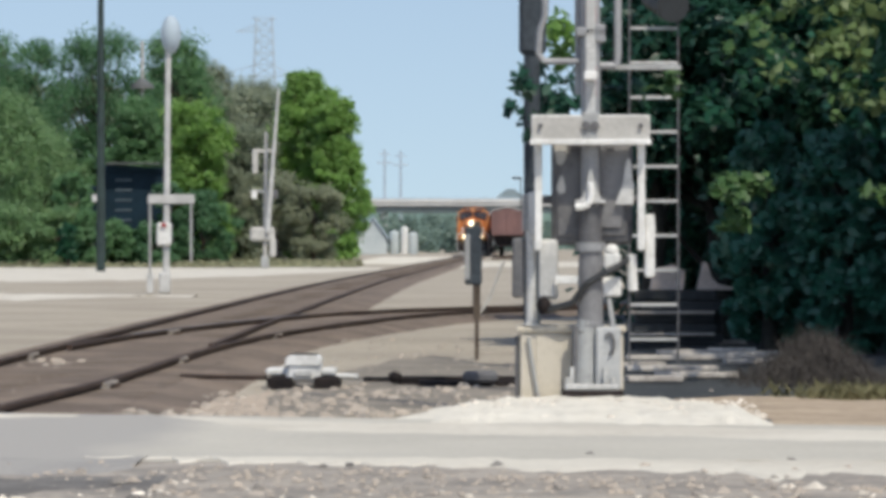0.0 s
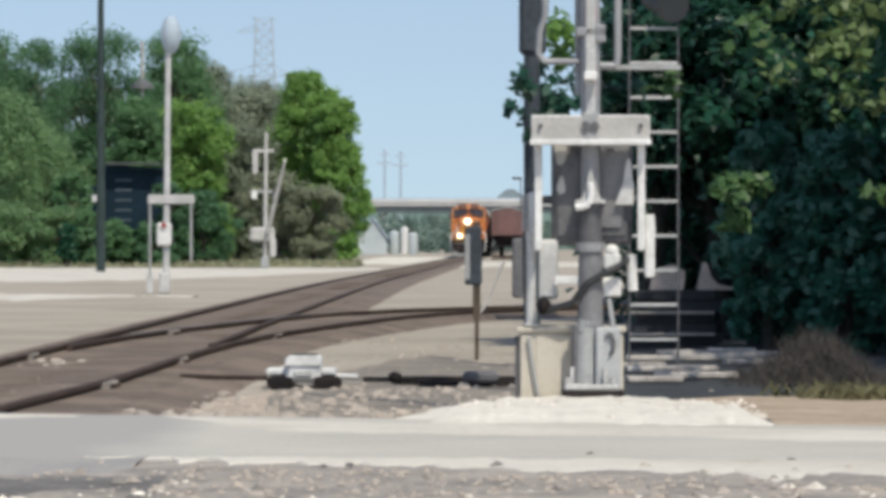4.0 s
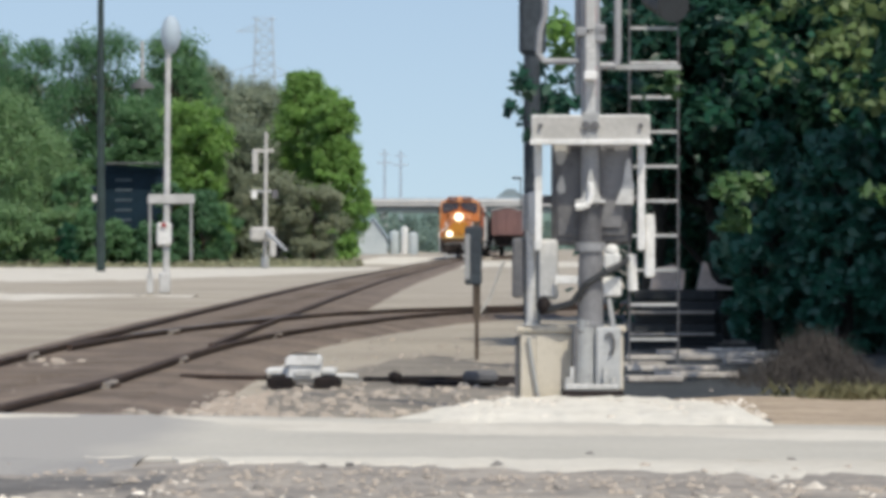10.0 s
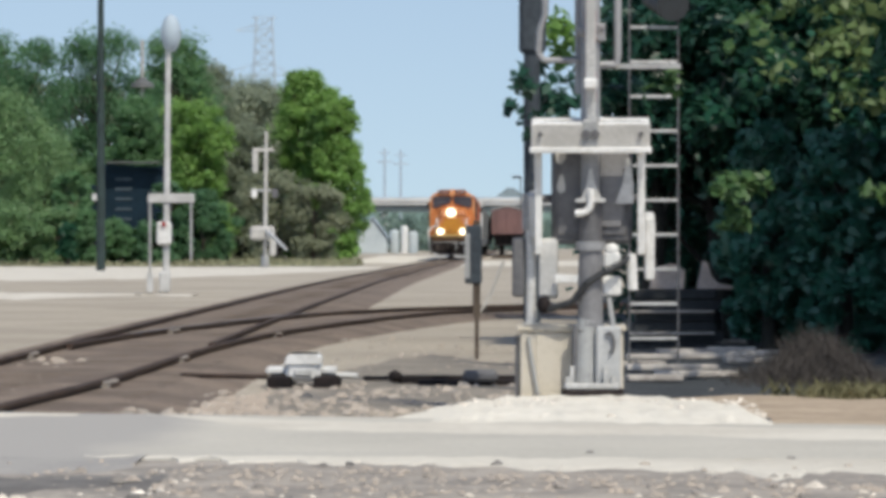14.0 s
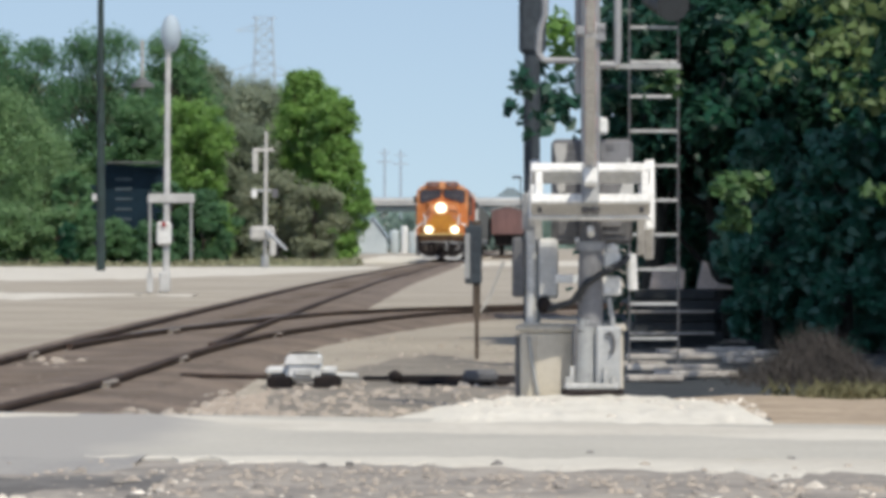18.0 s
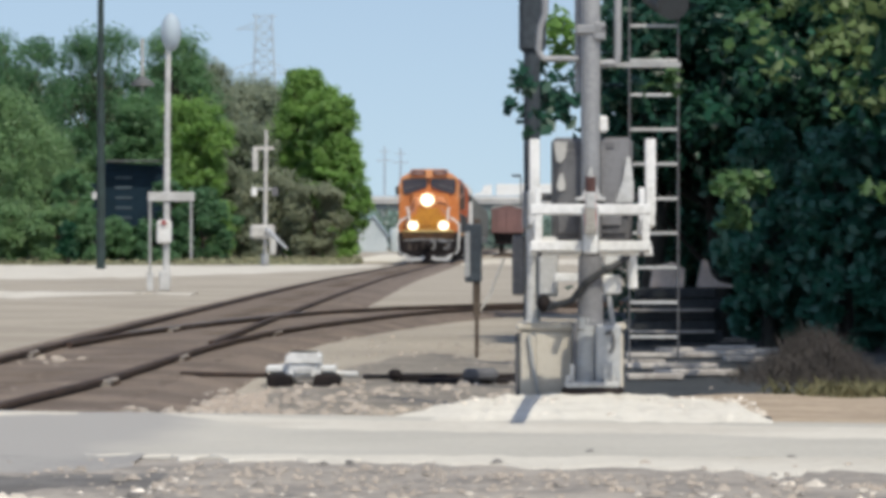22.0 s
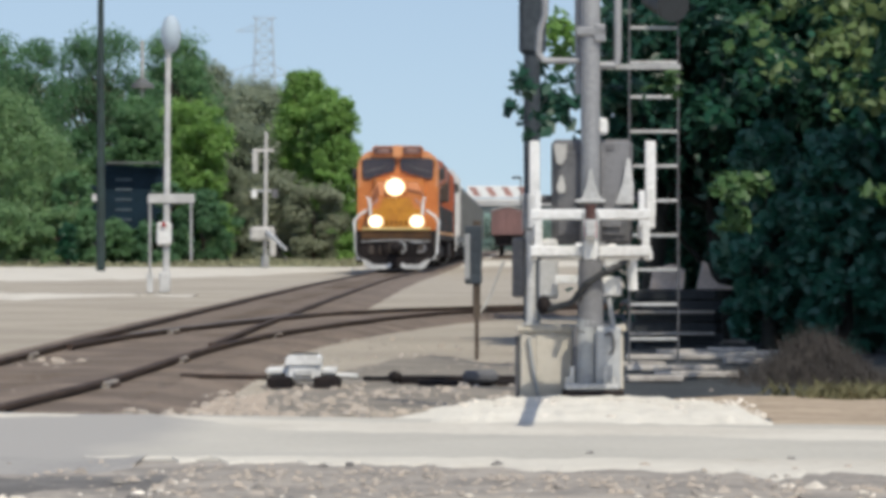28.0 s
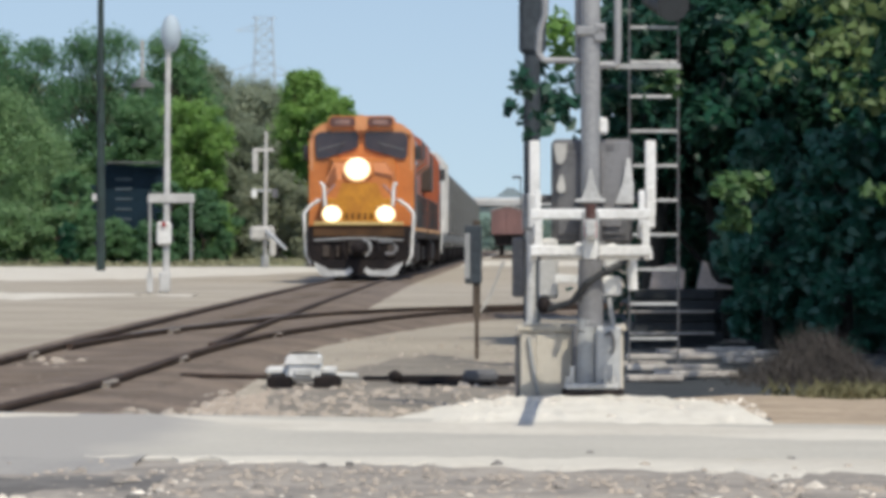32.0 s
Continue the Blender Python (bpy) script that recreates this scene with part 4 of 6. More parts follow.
def derail():
    s = thing("cable_trunking", (0.1, 33.6, -0.14), "black cable trunking with a blue-grey junction lid", "trunking")
    part("trunk", Geo().box(-0.5, 0.5, -0.12, 0.12, 0.0, 0.075, 0.012), M["black"], s)
    part("trunk", Geo().box(-0.3, 0.56, -0.5, -0.3, 0.0, 0.05, 0.012), M["black"], s)
    part("lid", Geo().box(0.06, 0.34, -0.62, -0.3, 0.04, 0.13, 0.03), M["grey"], s, "blue-grey junction lid")
    part("coupling", Geo().ball((-0.49, -0.14, 0.07), 0.06, 0.05, 0.05), M["black"], s)
    part("hose", Geo().pipe([(-0.5, 0, 0.05), (-0.62, 0.3, 0.04), (-0.75, 0.7, 0.03)], 0.02), M["black"], s)
    part("hose", Geo().pipe([(0.5, 0, 0.05), (0.68, -0.6, 0.04), (0.8, -1.4, 0.03)], 0.02), M["black"], s)


derail()


# ---- trees ----
def leaf_cloud(rng, clumps, per, size, spread):
    c, u, v = [], [], []
    for (x, y, z, r) in clumps:
        n = per
        d = rng.normal(size=(n, 3))
        d /= np.linalg.norm(d, axis=1, keepdims=True)
        squash = rng.uniform(0.7, 1.3, 3)
        p = np.array([x, y, z]) + d * squash * r * rng.uniform(0.12, 1.08, (n, 1)) ** 0.55 * np.array([1, 1, spread])
        nn = d * 0.55 + np.array([0.1, -0.15, 0.6]) + rng.normal(size=(n, 3)) * 0.45
        a = np.cross(nn, rng.normal(size=(n, 3)))
        a /= np.linalg.norm(a, axis=1, keepdims=True) + 1e-9
        b = np.cross(nn, a)
        b /= np.linalg.norm(b, axis=1, keepdims=True) + 1e-9
        s = size * rng.uniform(0.6, 1.25, (n, 1))
        c.append(p)
        u.append(b * s * 0.36)
        v.append(a * s * 0.6)
    return np.concatenate(c), np.concatenate(u), np.concatenate(v)


def tree(at, height, width, material, label, seed, clumps=46, per=70, leaf=0.34, low=0.12, group="trees by the line", name="tree", extra=(), bark="bark"):
    """A broadleaf tree: tapered trunk, limbs, and a crown of many leaf clumps with gaps."""
    rng = np.random.default_rng(seed)
    t = thing(name, at, label, "shrub" if name == "shrub" else "tree", group)
    trunk = Geo()
    pts = [Vector((0, 0, 0))]
    for i in range(1, 6):
        pts.append(Vector((rng.normal(0, 0.03 * height / 3), rng.normal(0, 0.03 * height / 3), height * 0.15 * i)))
    r0 = height * 0.02 + 0.05
    for i, (a, b) in enumerate(zip(pts, pts[1:])):
        trunk.tube(a, b, r0 * (1 - i * 0.17), r0 * (1 - (i + 1) * 0.17), 8, False)
    part("trunk", trunk, M[bark], t)
    spots = []
    limbs = Geo()
    for i in range(clumps):
        h = rng.uniform(low, 1.0)
        prof = math.sqrt(max(0.05, 1 - ((h - 0.5) / 0.56) ** 2)) * (0.8 + 0.2 * math.sin(7 * h + seed))
        a = rng.uniform(0, 6.28)
        rr = width * prof * math.sqrt(rng.uniform(0.12, 1.0))
        p = (rr * math.cos(a), rr * math.sin(a), height * h * 0.96)
        spots.append((*p, width * rng.uniform(0.17, 0.33)))
        if i % 4 == 0:
            k = pts[min(4, max(1, int(h * 5)))]
            limbs.tube(k, Vector(p), r0 * 0.3, r0 * 0.08, 5, False)
    part("limb_work", limbs, M[bark], t)
    c, u, v = leaf_cloud(rng, spots, per, leaf, 0.8)
    quads("crown", c, u, v, material, t, fold=0.25)
    for x, y, z, r, n, size, kind, words in extra:
        # a low bough that reaches out of the crown
        p = Vector((x - at[0], y - at[1], z - at[2]))
        k = p + Vector((0.05, 0.5, 0.2))
        mid = k.lerp(p, 0.5) + Vector((0.05, 0, 0.05))
        b = part("bough", Geo().tube(k, mid, 0.003, 0.003, 4, False).tube(mid, p, 0.003, 0.002, 4, False), M["litter"], t)
        spots = [(p.x + rng.normal(0, r * 0.45), p.y + rng.normal(0, r * 0.45), p.z + rng.normal(0, r * 0.4), r * 0.45) for _ in range(6)]
        c, u, v = leaf_cloud(rng, spots, n // 6, size, 0.9)
        quads("foliage", c, u, v, M[kind], b, words, fold=0.25)
    return t


def left_woods():
    # one row of trees behind the yard, each with its own outline
    for k, (x, y, h, w, m, low, words) in enumerate([
        (-27.6, 268, 15.0, 4.6, "leaf_e", 0.03, "full green broadleaf tree at the wood's edge"),
        (-22.8, 275, 15.6, 4.4, "leaf_e", 0.03, "tall dark green broadleaf tree in the wood"),
        (-26.4, 240, 10.4, 4.4, "leaf_d", 0.02, "rounded light green tree at the wood's edge"),
        (-18.4, 285, 16.0, 4.2, "leaf_a", 0.05, "tall green broadleaf tree in the wood"),
        (-24.6, 255, 8.0, 3.4, "leaf_d", 0.02, "low green tree at the wood's edge"),
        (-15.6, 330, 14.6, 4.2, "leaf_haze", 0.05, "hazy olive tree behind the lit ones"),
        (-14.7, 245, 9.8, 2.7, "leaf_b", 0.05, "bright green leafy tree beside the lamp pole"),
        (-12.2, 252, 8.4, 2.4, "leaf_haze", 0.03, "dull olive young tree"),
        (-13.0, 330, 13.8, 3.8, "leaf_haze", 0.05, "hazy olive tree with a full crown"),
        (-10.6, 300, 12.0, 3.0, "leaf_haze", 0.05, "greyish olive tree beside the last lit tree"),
        (-8.6, 256, 12.2, 2.6, "leaf_b", 0.05, "tall bright green tree at the end of the wood"),
        (-6.5, 250, 10.2, 2.2, "leaf_b", 0.02, "bright green leafy tree at the end of the wood"),
        (-7.45, 252, 11.0, 1.8, "leaf_b", 0.05, "green leafy tree between two taller ones"),
        (-9.6, 238, 5.4, 2.4, "leaf_c", 0.0, "low greyish brush tree near the far gate"),
        (-7.4, 236, 4.6, 2.0, "leaf_c", 0.0, "low greyish brush near the far gate"),
        (-20.8, 256, 7.0, 3.0, "leaf_a", 0.0, "low shaded green tree behind the tall pole"),
        (-31.4, 280, 15.4, 5.0, "leaf_a", 0.03, "tall green broadleaf tree in the wood"),
        (-18.4, 250, 10.4, 2.5, "leaf_a", 0.05, "mid-green tree behind the dark shed"),
        # Bush added in place of a dark hole between the trees.
        (-19.55, 215, 2.3, 0.62, "leaf_near", 0.25, "small dark bush standing for a shaded hole in the wood"),
        (-17.3, 222, 2.4, 1.3, "leaf_a", 0.0, "low green bush before the dark shed"),
        (-20.6, 222, 3.0, 1.8, "leaf_d", 0.0, "low green bush before the dark shed"),
        (-23.6, 224, 3.4, 2.2, "leaf_d", 0.0, "low green bush at the wood's edge"),
        (-13.2, 226, 4.2, 2.0, "leaf_e", 0.0, "low green bush under the bright trees"),
        (-18.9, 221, 3.0, 1.3, "leaf_a", 0.0, "low green bush before the dark shed"),
        (-15.6, 222, 2.3, 1.2, "leaf_e", 0.0, "low green bush beside the dark shed"),
        (-14.7, 224, 4.6, 1.3, "leaf_e", 0.0, "shaded green bush at the shed's corner"),
        (-20.2, 224.5, 5.2, 1.5, "leaf_a", 0.0, "shaded green tree at the shed's corner"),
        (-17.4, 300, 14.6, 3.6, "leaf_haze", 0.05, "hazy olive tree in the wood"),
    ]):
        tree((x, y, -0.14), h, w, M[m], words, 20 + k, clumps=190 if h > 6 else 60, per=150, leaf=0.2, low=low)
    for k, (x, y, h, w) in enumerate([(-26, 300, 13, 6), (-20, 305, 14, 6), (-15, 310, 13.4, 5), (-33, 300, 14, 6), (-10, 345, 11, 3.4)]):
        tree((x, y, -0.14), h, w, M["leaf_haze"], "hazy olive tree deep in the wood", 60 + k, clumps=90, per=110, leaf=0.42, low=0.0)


def right_trees():
    words = "dense dark broadleaf tree with large leaves beside the gate"
    g = "trees beside the gate"
    n = "broadleaf_tree"
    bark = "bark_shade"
    # This crown stays mostly above the view, placed to shade what lies below.
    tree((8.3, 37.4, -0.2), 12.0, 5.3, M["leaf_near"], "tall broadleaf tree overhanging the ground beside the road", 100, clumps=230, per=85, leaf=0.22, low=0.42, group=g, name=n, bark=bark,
         # Bough colours differ by sun and shade: lit, mid and dark greens.
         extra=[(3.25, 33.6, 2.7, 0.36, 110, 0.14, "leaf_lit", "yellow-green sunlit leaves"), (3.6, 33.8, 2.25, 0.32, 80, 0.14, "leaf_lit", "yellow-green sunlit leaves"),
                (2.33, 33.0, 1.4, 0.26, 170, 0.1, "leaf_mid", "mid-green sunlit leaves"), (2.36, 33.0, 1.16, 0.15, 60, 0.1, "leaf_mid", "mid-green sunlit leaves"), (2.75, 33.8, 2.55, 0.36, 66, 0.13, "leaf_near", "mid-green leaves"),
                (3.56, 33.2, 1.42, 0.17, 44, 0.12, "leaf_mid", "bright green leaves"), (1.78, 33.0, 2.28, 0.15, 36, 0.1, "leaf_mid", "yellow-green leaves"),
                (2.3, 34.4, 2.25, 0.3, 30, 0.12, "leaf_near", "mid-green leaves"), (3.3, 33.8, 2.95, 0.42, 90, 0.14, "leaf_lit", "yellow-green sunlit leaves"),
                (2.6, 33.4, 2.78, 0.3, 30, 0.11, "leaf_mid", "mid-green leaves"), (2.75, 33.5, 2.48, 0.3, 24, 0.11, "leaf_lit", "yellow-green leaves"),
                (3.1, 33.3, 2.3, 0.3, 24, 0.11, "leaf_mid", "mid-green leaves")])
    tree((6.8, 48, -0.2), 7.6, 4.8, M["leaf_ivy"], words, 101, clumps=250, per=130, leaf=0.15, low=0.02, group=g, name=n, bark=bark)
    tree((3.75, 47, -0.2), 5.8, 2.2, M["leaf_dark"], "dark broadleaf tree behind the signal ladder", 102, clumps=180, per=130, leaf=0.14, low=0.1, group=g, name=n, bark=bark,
         extra=[(0.78, 33.4, 2.15, 0.2, 40, 0.15, "leaf_dark", "hanging leaves in a shade-dark green"), (0.72, 33.4, 2.4, 0.2, 30, 0.15, "leaf_dark", "hanging leaves in a shade-dark green"), (0.96, 33.4, 2.72, 0.27, 170, 0.1, "leaf_b", "bright green leaves"),
                (1.25, 34.0, 2.2, 0.18, 30, 0.14, "leaf_dark", "hanging leaves in a shade-dark green"),
                (0.6, 33.4, 2.1, 0.14, 18, 0.13, "leaf_dark", "hanging leaves in a shade-dark green"), (0.66, 31.6, 2.22, 0.16, 30, 0.12, "leaf_dark", "hanging leaves in a shade-dark green"), (0.72, 31.6, 1.98, 0.14, 26, 0.12, "leaf_dark", "hanging leaves in a shade-dark green"), (0.92, 32.6, 2.12, 0.14, 36, 0.12, "leaf_dark", "hanging leaves in a shade-dark green"), (0.86, 33.4, 2.26, 0.16, 24, 0.12, "leaf_dark", "hanging leaves in a shade-dark green"), (0.93, 33.4, 2.06, 0.16, 22, 0.14, "leaf_dark", "hanging leaves in a shade-dark green"), (1.5, 37.2, 2.9, 0.16, 50, 0.12, "leaf_dark", "hanging leaves in a shade-dark green"), (1.5, 37.2, 2.62, 0.13, 40, 0.12, "leaf_dark", "hanging leaves in a shade-dark green"), (1.62, 37.2, 2.5, 0.22, 70, 0.13, "leaf_dark", "hanging leaves in a shade-dark green"), (1.64, 37.2, 2.98, 0.22, 70, 0.13, "leaf_dark", "hanging leaves in a shade-dark green")])
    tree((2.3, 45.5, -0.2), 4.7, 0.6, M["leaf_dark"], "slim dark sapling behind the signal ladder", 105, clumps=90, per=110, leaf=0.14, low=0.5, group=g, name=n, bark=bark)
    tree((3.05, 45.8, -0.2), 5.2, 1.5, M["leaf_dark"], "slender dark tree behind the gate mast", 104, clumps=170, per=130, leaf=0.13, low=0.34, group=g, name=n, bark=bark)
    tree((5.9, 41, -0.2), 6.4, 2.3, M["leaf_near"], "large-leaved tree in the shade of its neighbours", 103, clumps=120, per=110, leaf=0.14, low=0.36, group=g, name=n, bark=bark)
    # Shrubs added to fill the shade-dark gap before the trunks.
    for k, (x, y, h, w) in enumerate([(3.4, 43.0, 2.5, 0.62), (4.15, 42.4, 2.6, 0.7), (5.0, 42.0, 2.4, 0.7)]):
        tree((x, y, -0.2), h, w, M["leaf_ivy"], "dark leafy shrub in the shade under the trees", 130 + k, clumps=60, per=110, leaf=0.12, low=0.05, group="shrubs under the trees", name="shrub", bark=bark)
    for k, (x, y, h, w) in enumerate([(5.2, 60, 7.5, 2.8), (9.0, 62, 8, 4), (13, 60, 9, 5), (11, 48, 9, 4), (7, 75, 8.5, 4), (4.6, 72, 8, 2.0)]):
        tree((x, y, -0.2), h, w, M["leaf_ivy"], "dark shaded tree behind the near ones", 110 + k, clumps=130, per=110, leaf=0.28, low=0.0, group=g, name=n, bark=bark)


def timber_heap():
    s = thing("timber_stack", (2.55, 44.0, -0.16), "dark stack of old ties under the trees", "timber stack")
    for k in range(6):
        for j in range(2):
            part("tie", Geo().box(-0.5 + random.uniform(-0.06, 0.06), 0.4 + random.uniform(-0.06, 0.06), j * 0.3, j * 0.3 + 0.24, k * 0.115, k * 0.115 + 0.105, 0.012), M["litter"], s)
    for z in (0.2, 0.43):
        part("board", Geo().box(-0.56, 0.34, -0.09, -0.01, z, z + 0.028, 0.004), M["plank"], s, "pale weathered board")
    b = thing("concrete_slab", (2.42, 44.1, 0.525), "broken pale concrete slab lying on old ties", "slab")
    part("slab", Geo().prism([(-0.2, 0), (0.15, 0), (0.17, 0.2), (0.05, 0.27), (-0.16, 0.22)], 0, 0.3), M["slab"], b)
    b = thing("concrete_slab", (2.85, 44.1, 0.525), "leaning tan piece of broken concrete", "slab")
    part("slab", Geo().prism([(-0.13, 0), (0.28, 0), (0.24, 0.03), (0.09, 0.06), (0.02, 0.14), (-0.02, 0.28), (-0.06, 0.3), (-0.1, 0.14)], 0, 0.25), M["slab"], b)
    for k, (x, y, w, a) in enumerate([(2.3, 39.5, 1.1, 2), (2.75, 40.3, 0.9, -4), (2.0, 36.0, 0.8, 3), (3.2, 57, 0.5, 0), (2.1, 34.2, 0.7, -2), (4.6, 57, 0.2, 0), (2.6, 41.5, 0.9, 4), (1.75, 37.2, 0.5, 8), (2.95, 42.2, 0.5, -6), (3.3, 41.0, 0.4, 10), (2.9, 38.2, 0.6, 5), (3.1, 45.5, 0.5, -3), (1.7, 33.2, 0.45, 5)]):
        p = thing("plank", (x, y, -0.1), "weathered grey plank lying on the ground", "plank", "loose planks", a)
        part("board", Geo().box(-w / 2, w / 2, -0.1, 0.1, 0, 0.05, 0.01), M["plank"], p)


def undergrowth():
    rng = np.random.default_rng(5)
    n = 2600
    x = rng.uniform(2.3, 4.6, n)
    y = 28.5 + 2.2 * rng.random(n) ** 2
    keep = rng.random(n) < np.clip((x - 2.3) / 0.8, 0.1, 1)
    x, y = x[keep], y[keep]
    m = len(x)
    h = rng.uniform(0.02, 0.075, m)
    c = np.stack([x, y, -0.1 + h * 0.8], 1)
    v = np.stack([rng.normal(0, 0.05, m), rng.normal(0, 0.05, m), h], 1)
    u = np.stack([rng.uniform(0.006, 0.014, m), rng.normal(0, 0.005, m), np.zeros(m)], 1)
    tagged(quads("dry_grass", c, u, v, M["grass"]), "tufts of dry yellowish grass by the trees", "grass", kind="stuff")
    m = 4200
    x = rng.normal(3.0, 0.27, m)
    y = rng.uniform(32.0, 34.5, m)
    top = 0.36 * np.exp(-((x - 3.0) / 0.34) ** 2) + 0.05
    h = rng.random(m) ** 1.4 * top
    c = np.stack([x, y, -0.12 + h], 1)
    v = np.stack([rng.normal(0, 0.07, m), rng.normal(0, 0.05, m), rng.uniform(0.03, 0.13, m)], 1)
    u = np.stack([rng.uniform(0.0015, 0.0035, m), rng.normal(0, 0.002, m), np.zeros(m)], 1)
    tagged(quads("dry_brush", c, u, v, M["brush"]), "tangled grey-brown dry brush", "brush", kind="stuff")


def yard_grass():
    rng = np.random.default_rng(9)
    n = 5000
    x = rng.uniform(-30, -4.5, n)
    y = rng.uniform(212, 236, n)
    h = rng.uniform(0.06, 0.26, n) * np.clip((y - 210) / 14, 0.2, 1)
    c = np.stack([x, y, -0.14 + h * 0.8], 1)
    v = np.stack([rng.normal(0, 0.1, n), rng.normal(0, 0.1, n), h], 1)
    u = np.stack([rng.uniform(0.04, 0.1, n), rng.normal(0, 0.02, n), np.zeros(n)], 1)
    tagged(quads("rough_grass", c, u, v, M["yard_grass"]), "rough dry grass along the wood's edge", "grass", kind="stuff")


timber_heap()
undergrowth()
yard_grass()
left_woods()
right_trees()


# ---- left of the line ----
def utility_pole():
    p = thing("utility_pole", (-14.6, 176, -0.14), "tall dark wooden utility pole", "utility pole")
    part("pole", Geo().tube((0, 0, 0), (0, 0, 12.2), 0.2, 0.13, 12), M["old_pole"], p)
    part("cable_box", Geo().box(-0.36, -0.16, -0.3, -0.15, 3.0, 3.3, 0.03), M["alu"], p, "small pale box")


def left_gate():
    g = thing("lamp_mast_gate", (-6.55, 97.5, -0.14), "pale crossing mast with a white lamp head and a low frame", "crossing gate")
    part("mast", Geo().tube((0, 0, 0), (0.06, 0, 6.35), 0.085, 0.065, 12), M["alu"], g)
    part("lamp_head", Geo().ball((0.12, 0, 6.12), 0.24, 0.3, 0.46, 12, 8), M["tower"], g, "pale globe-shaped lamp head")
    part("cross_plate", Geo().box(-0.42, 0.68, -0.12, -0.05, 2.12, 2.34, 0.02), M["alu"], g, "pale horizontal plate")
    for x in (-0.37, 0.6):
        part("side_leg", Geo().box(x - 0.03, x + 0.03, -0.1, -0.04, 0.35 if x < 0 else 0.75, 2.14, 0.01), M["midgrey"], g)
    c = part("machine_case", Geo().box(-0.21, 0.13, -0.2, 0.14, 1.12, 1.68, 0.05), M["white"], g, "white machine case")
    part("red_lens", Geo().tube((-0.03, -0.21, 1.62), (-0.03, -0.26, 1.62), 0.06, n=10), M["redlamp"], c, "small red lens")
    part("base", Geo().box(-0.16, 0.1, -0.1, 0.1, 0.0, 0.5, 0.03), M["alu"], g)
    part("leg_base", Geo().box(-0.45, -0.3, -0.12, 0.05, 0.0, 0.45, 0.02), M["alu"], g)


utility_pole()
left_gate()


def far_gate_build():
    g = thing("far_crossing_gate", (-8.85, 205.0, -0.14), "far pale crossing gate mast before the trees", "crossing gate")
    part("mast", Geo().tube((0, 0, 0), (0.06, 0, 6.75), 0.11, 0.09, 10), M["dull"], g)
    part("signal_head", Geo().box(-0.62, -0.35, -0.15, 0.15, 4.7, 5.9, 0.05), M["dull"], g, "pale upright signal panel")
    part("cross_arm", Geo().box(-0.6, 0.45, -0.06, 0.06, 5.75, 5.92, 0.02), M["dull"], g)
    part("flasher", Geo().box(-0.68, -0.4, -0.2, 0.1, 3.45, 3.9, 0.05), M["white"], g, "white flasher box")
    part("flasher_arm", Geo().box(-0.6, 0.6, -0.05, 0.05, 3.75, 3.88, 0.02), M["midgrey"], g)
    part("flasher", Geo().box(0.35, 0.65, -0.2, 0.1, 3.45, 3.9, 0.05), M["grey"], g, "dark flasher box")
    part("machine", Geo().box(-0.75, 0.5, -0.3, 0.3, 1.35, 2.05, 0.12), M["dull"], g, "pale gate machine housing")
    part("weight_arm", Geo().box(0.22, 0.55, -0.3, 0.2, 0.55, 1.5, 0.08), M["dull"], g, "pale counterweight")
    part("base", Geo().box(-0.2, 0.2, -0.2, 0.2, 0.0, 0.6, 0.04), M["midgrey"], g)
    arm = part("gate_arm", Geo().tube((0, 0, 0.0), (0, 0, 3.0), 0.14, 0.11, 8).tube((0, 0, 3.0), (0, 0, 7.2), 0.11, 0.06, 8), M["alu"], g, "pale gate arm")
    arm.matrix_local = pose(0.12, -0.35, 1.9)
    return g, arm


far_crossing, far_arm = far_gate_build()


def shed():
    s = thing("relay_shed", (-17.2, 226, -0.14), "dark blue clad shed half hidden by trees", "shed")
    part("wall", Geo().box(-1.5, 1.9, 0, 3, 0, 5.2, 0.03), M["shed"], s)
    # Block added beside the shed for the dark gap among the trees.
    part("lean_to", Geo().box(-2.8, -1.52, 0.6, 3, 0, 4.4, 0.03), M["shed"], s, "dark block for the shaded gap in the trees")
    part("roof", Geo().prism([(-1.6, 5.2), (2.0, 5.2), (1.9, 5.4), (-1.5, 5.55)], -0.2, 3.2), M["shed"], s, "low dark roof")
    part("canopy", Geo().box(-1.2, 1.75, -0.9, -0.1, 5.55, 5.66, 0.03), M["hopper"], s, "thin grey canopy edge")
    for i in range(6):
        part("louvre", Geo().box(-0.75, 0.15, -0.05, 0.0, 1.9 + i * 0.55, 2.03 + i * 0.55, 0.01), M["louvre"], s, "dull blue-grey louvre")


shed()


def wood_lamp():
    s = thing("hanging_lamp", (-19.1, 262, -0.14), "pale lamp mast among the trees with a hanging shade", "lamp")
    part("mast", Geo().tube((0, 0, 0), (0, 0, 14.1), 0.12, 0.1, 8), M["dull"], s)
    part("shade", Geo().tube((0, 0, 11.1), (0, 0, 11.4), 0.78, 0.7, 14).tube((0, 0, 11.4), (0, 0, 11.75), 0.6, 0.16, 14), M["hopper"], s, "dark grey lamp shade")


wood_lamp()


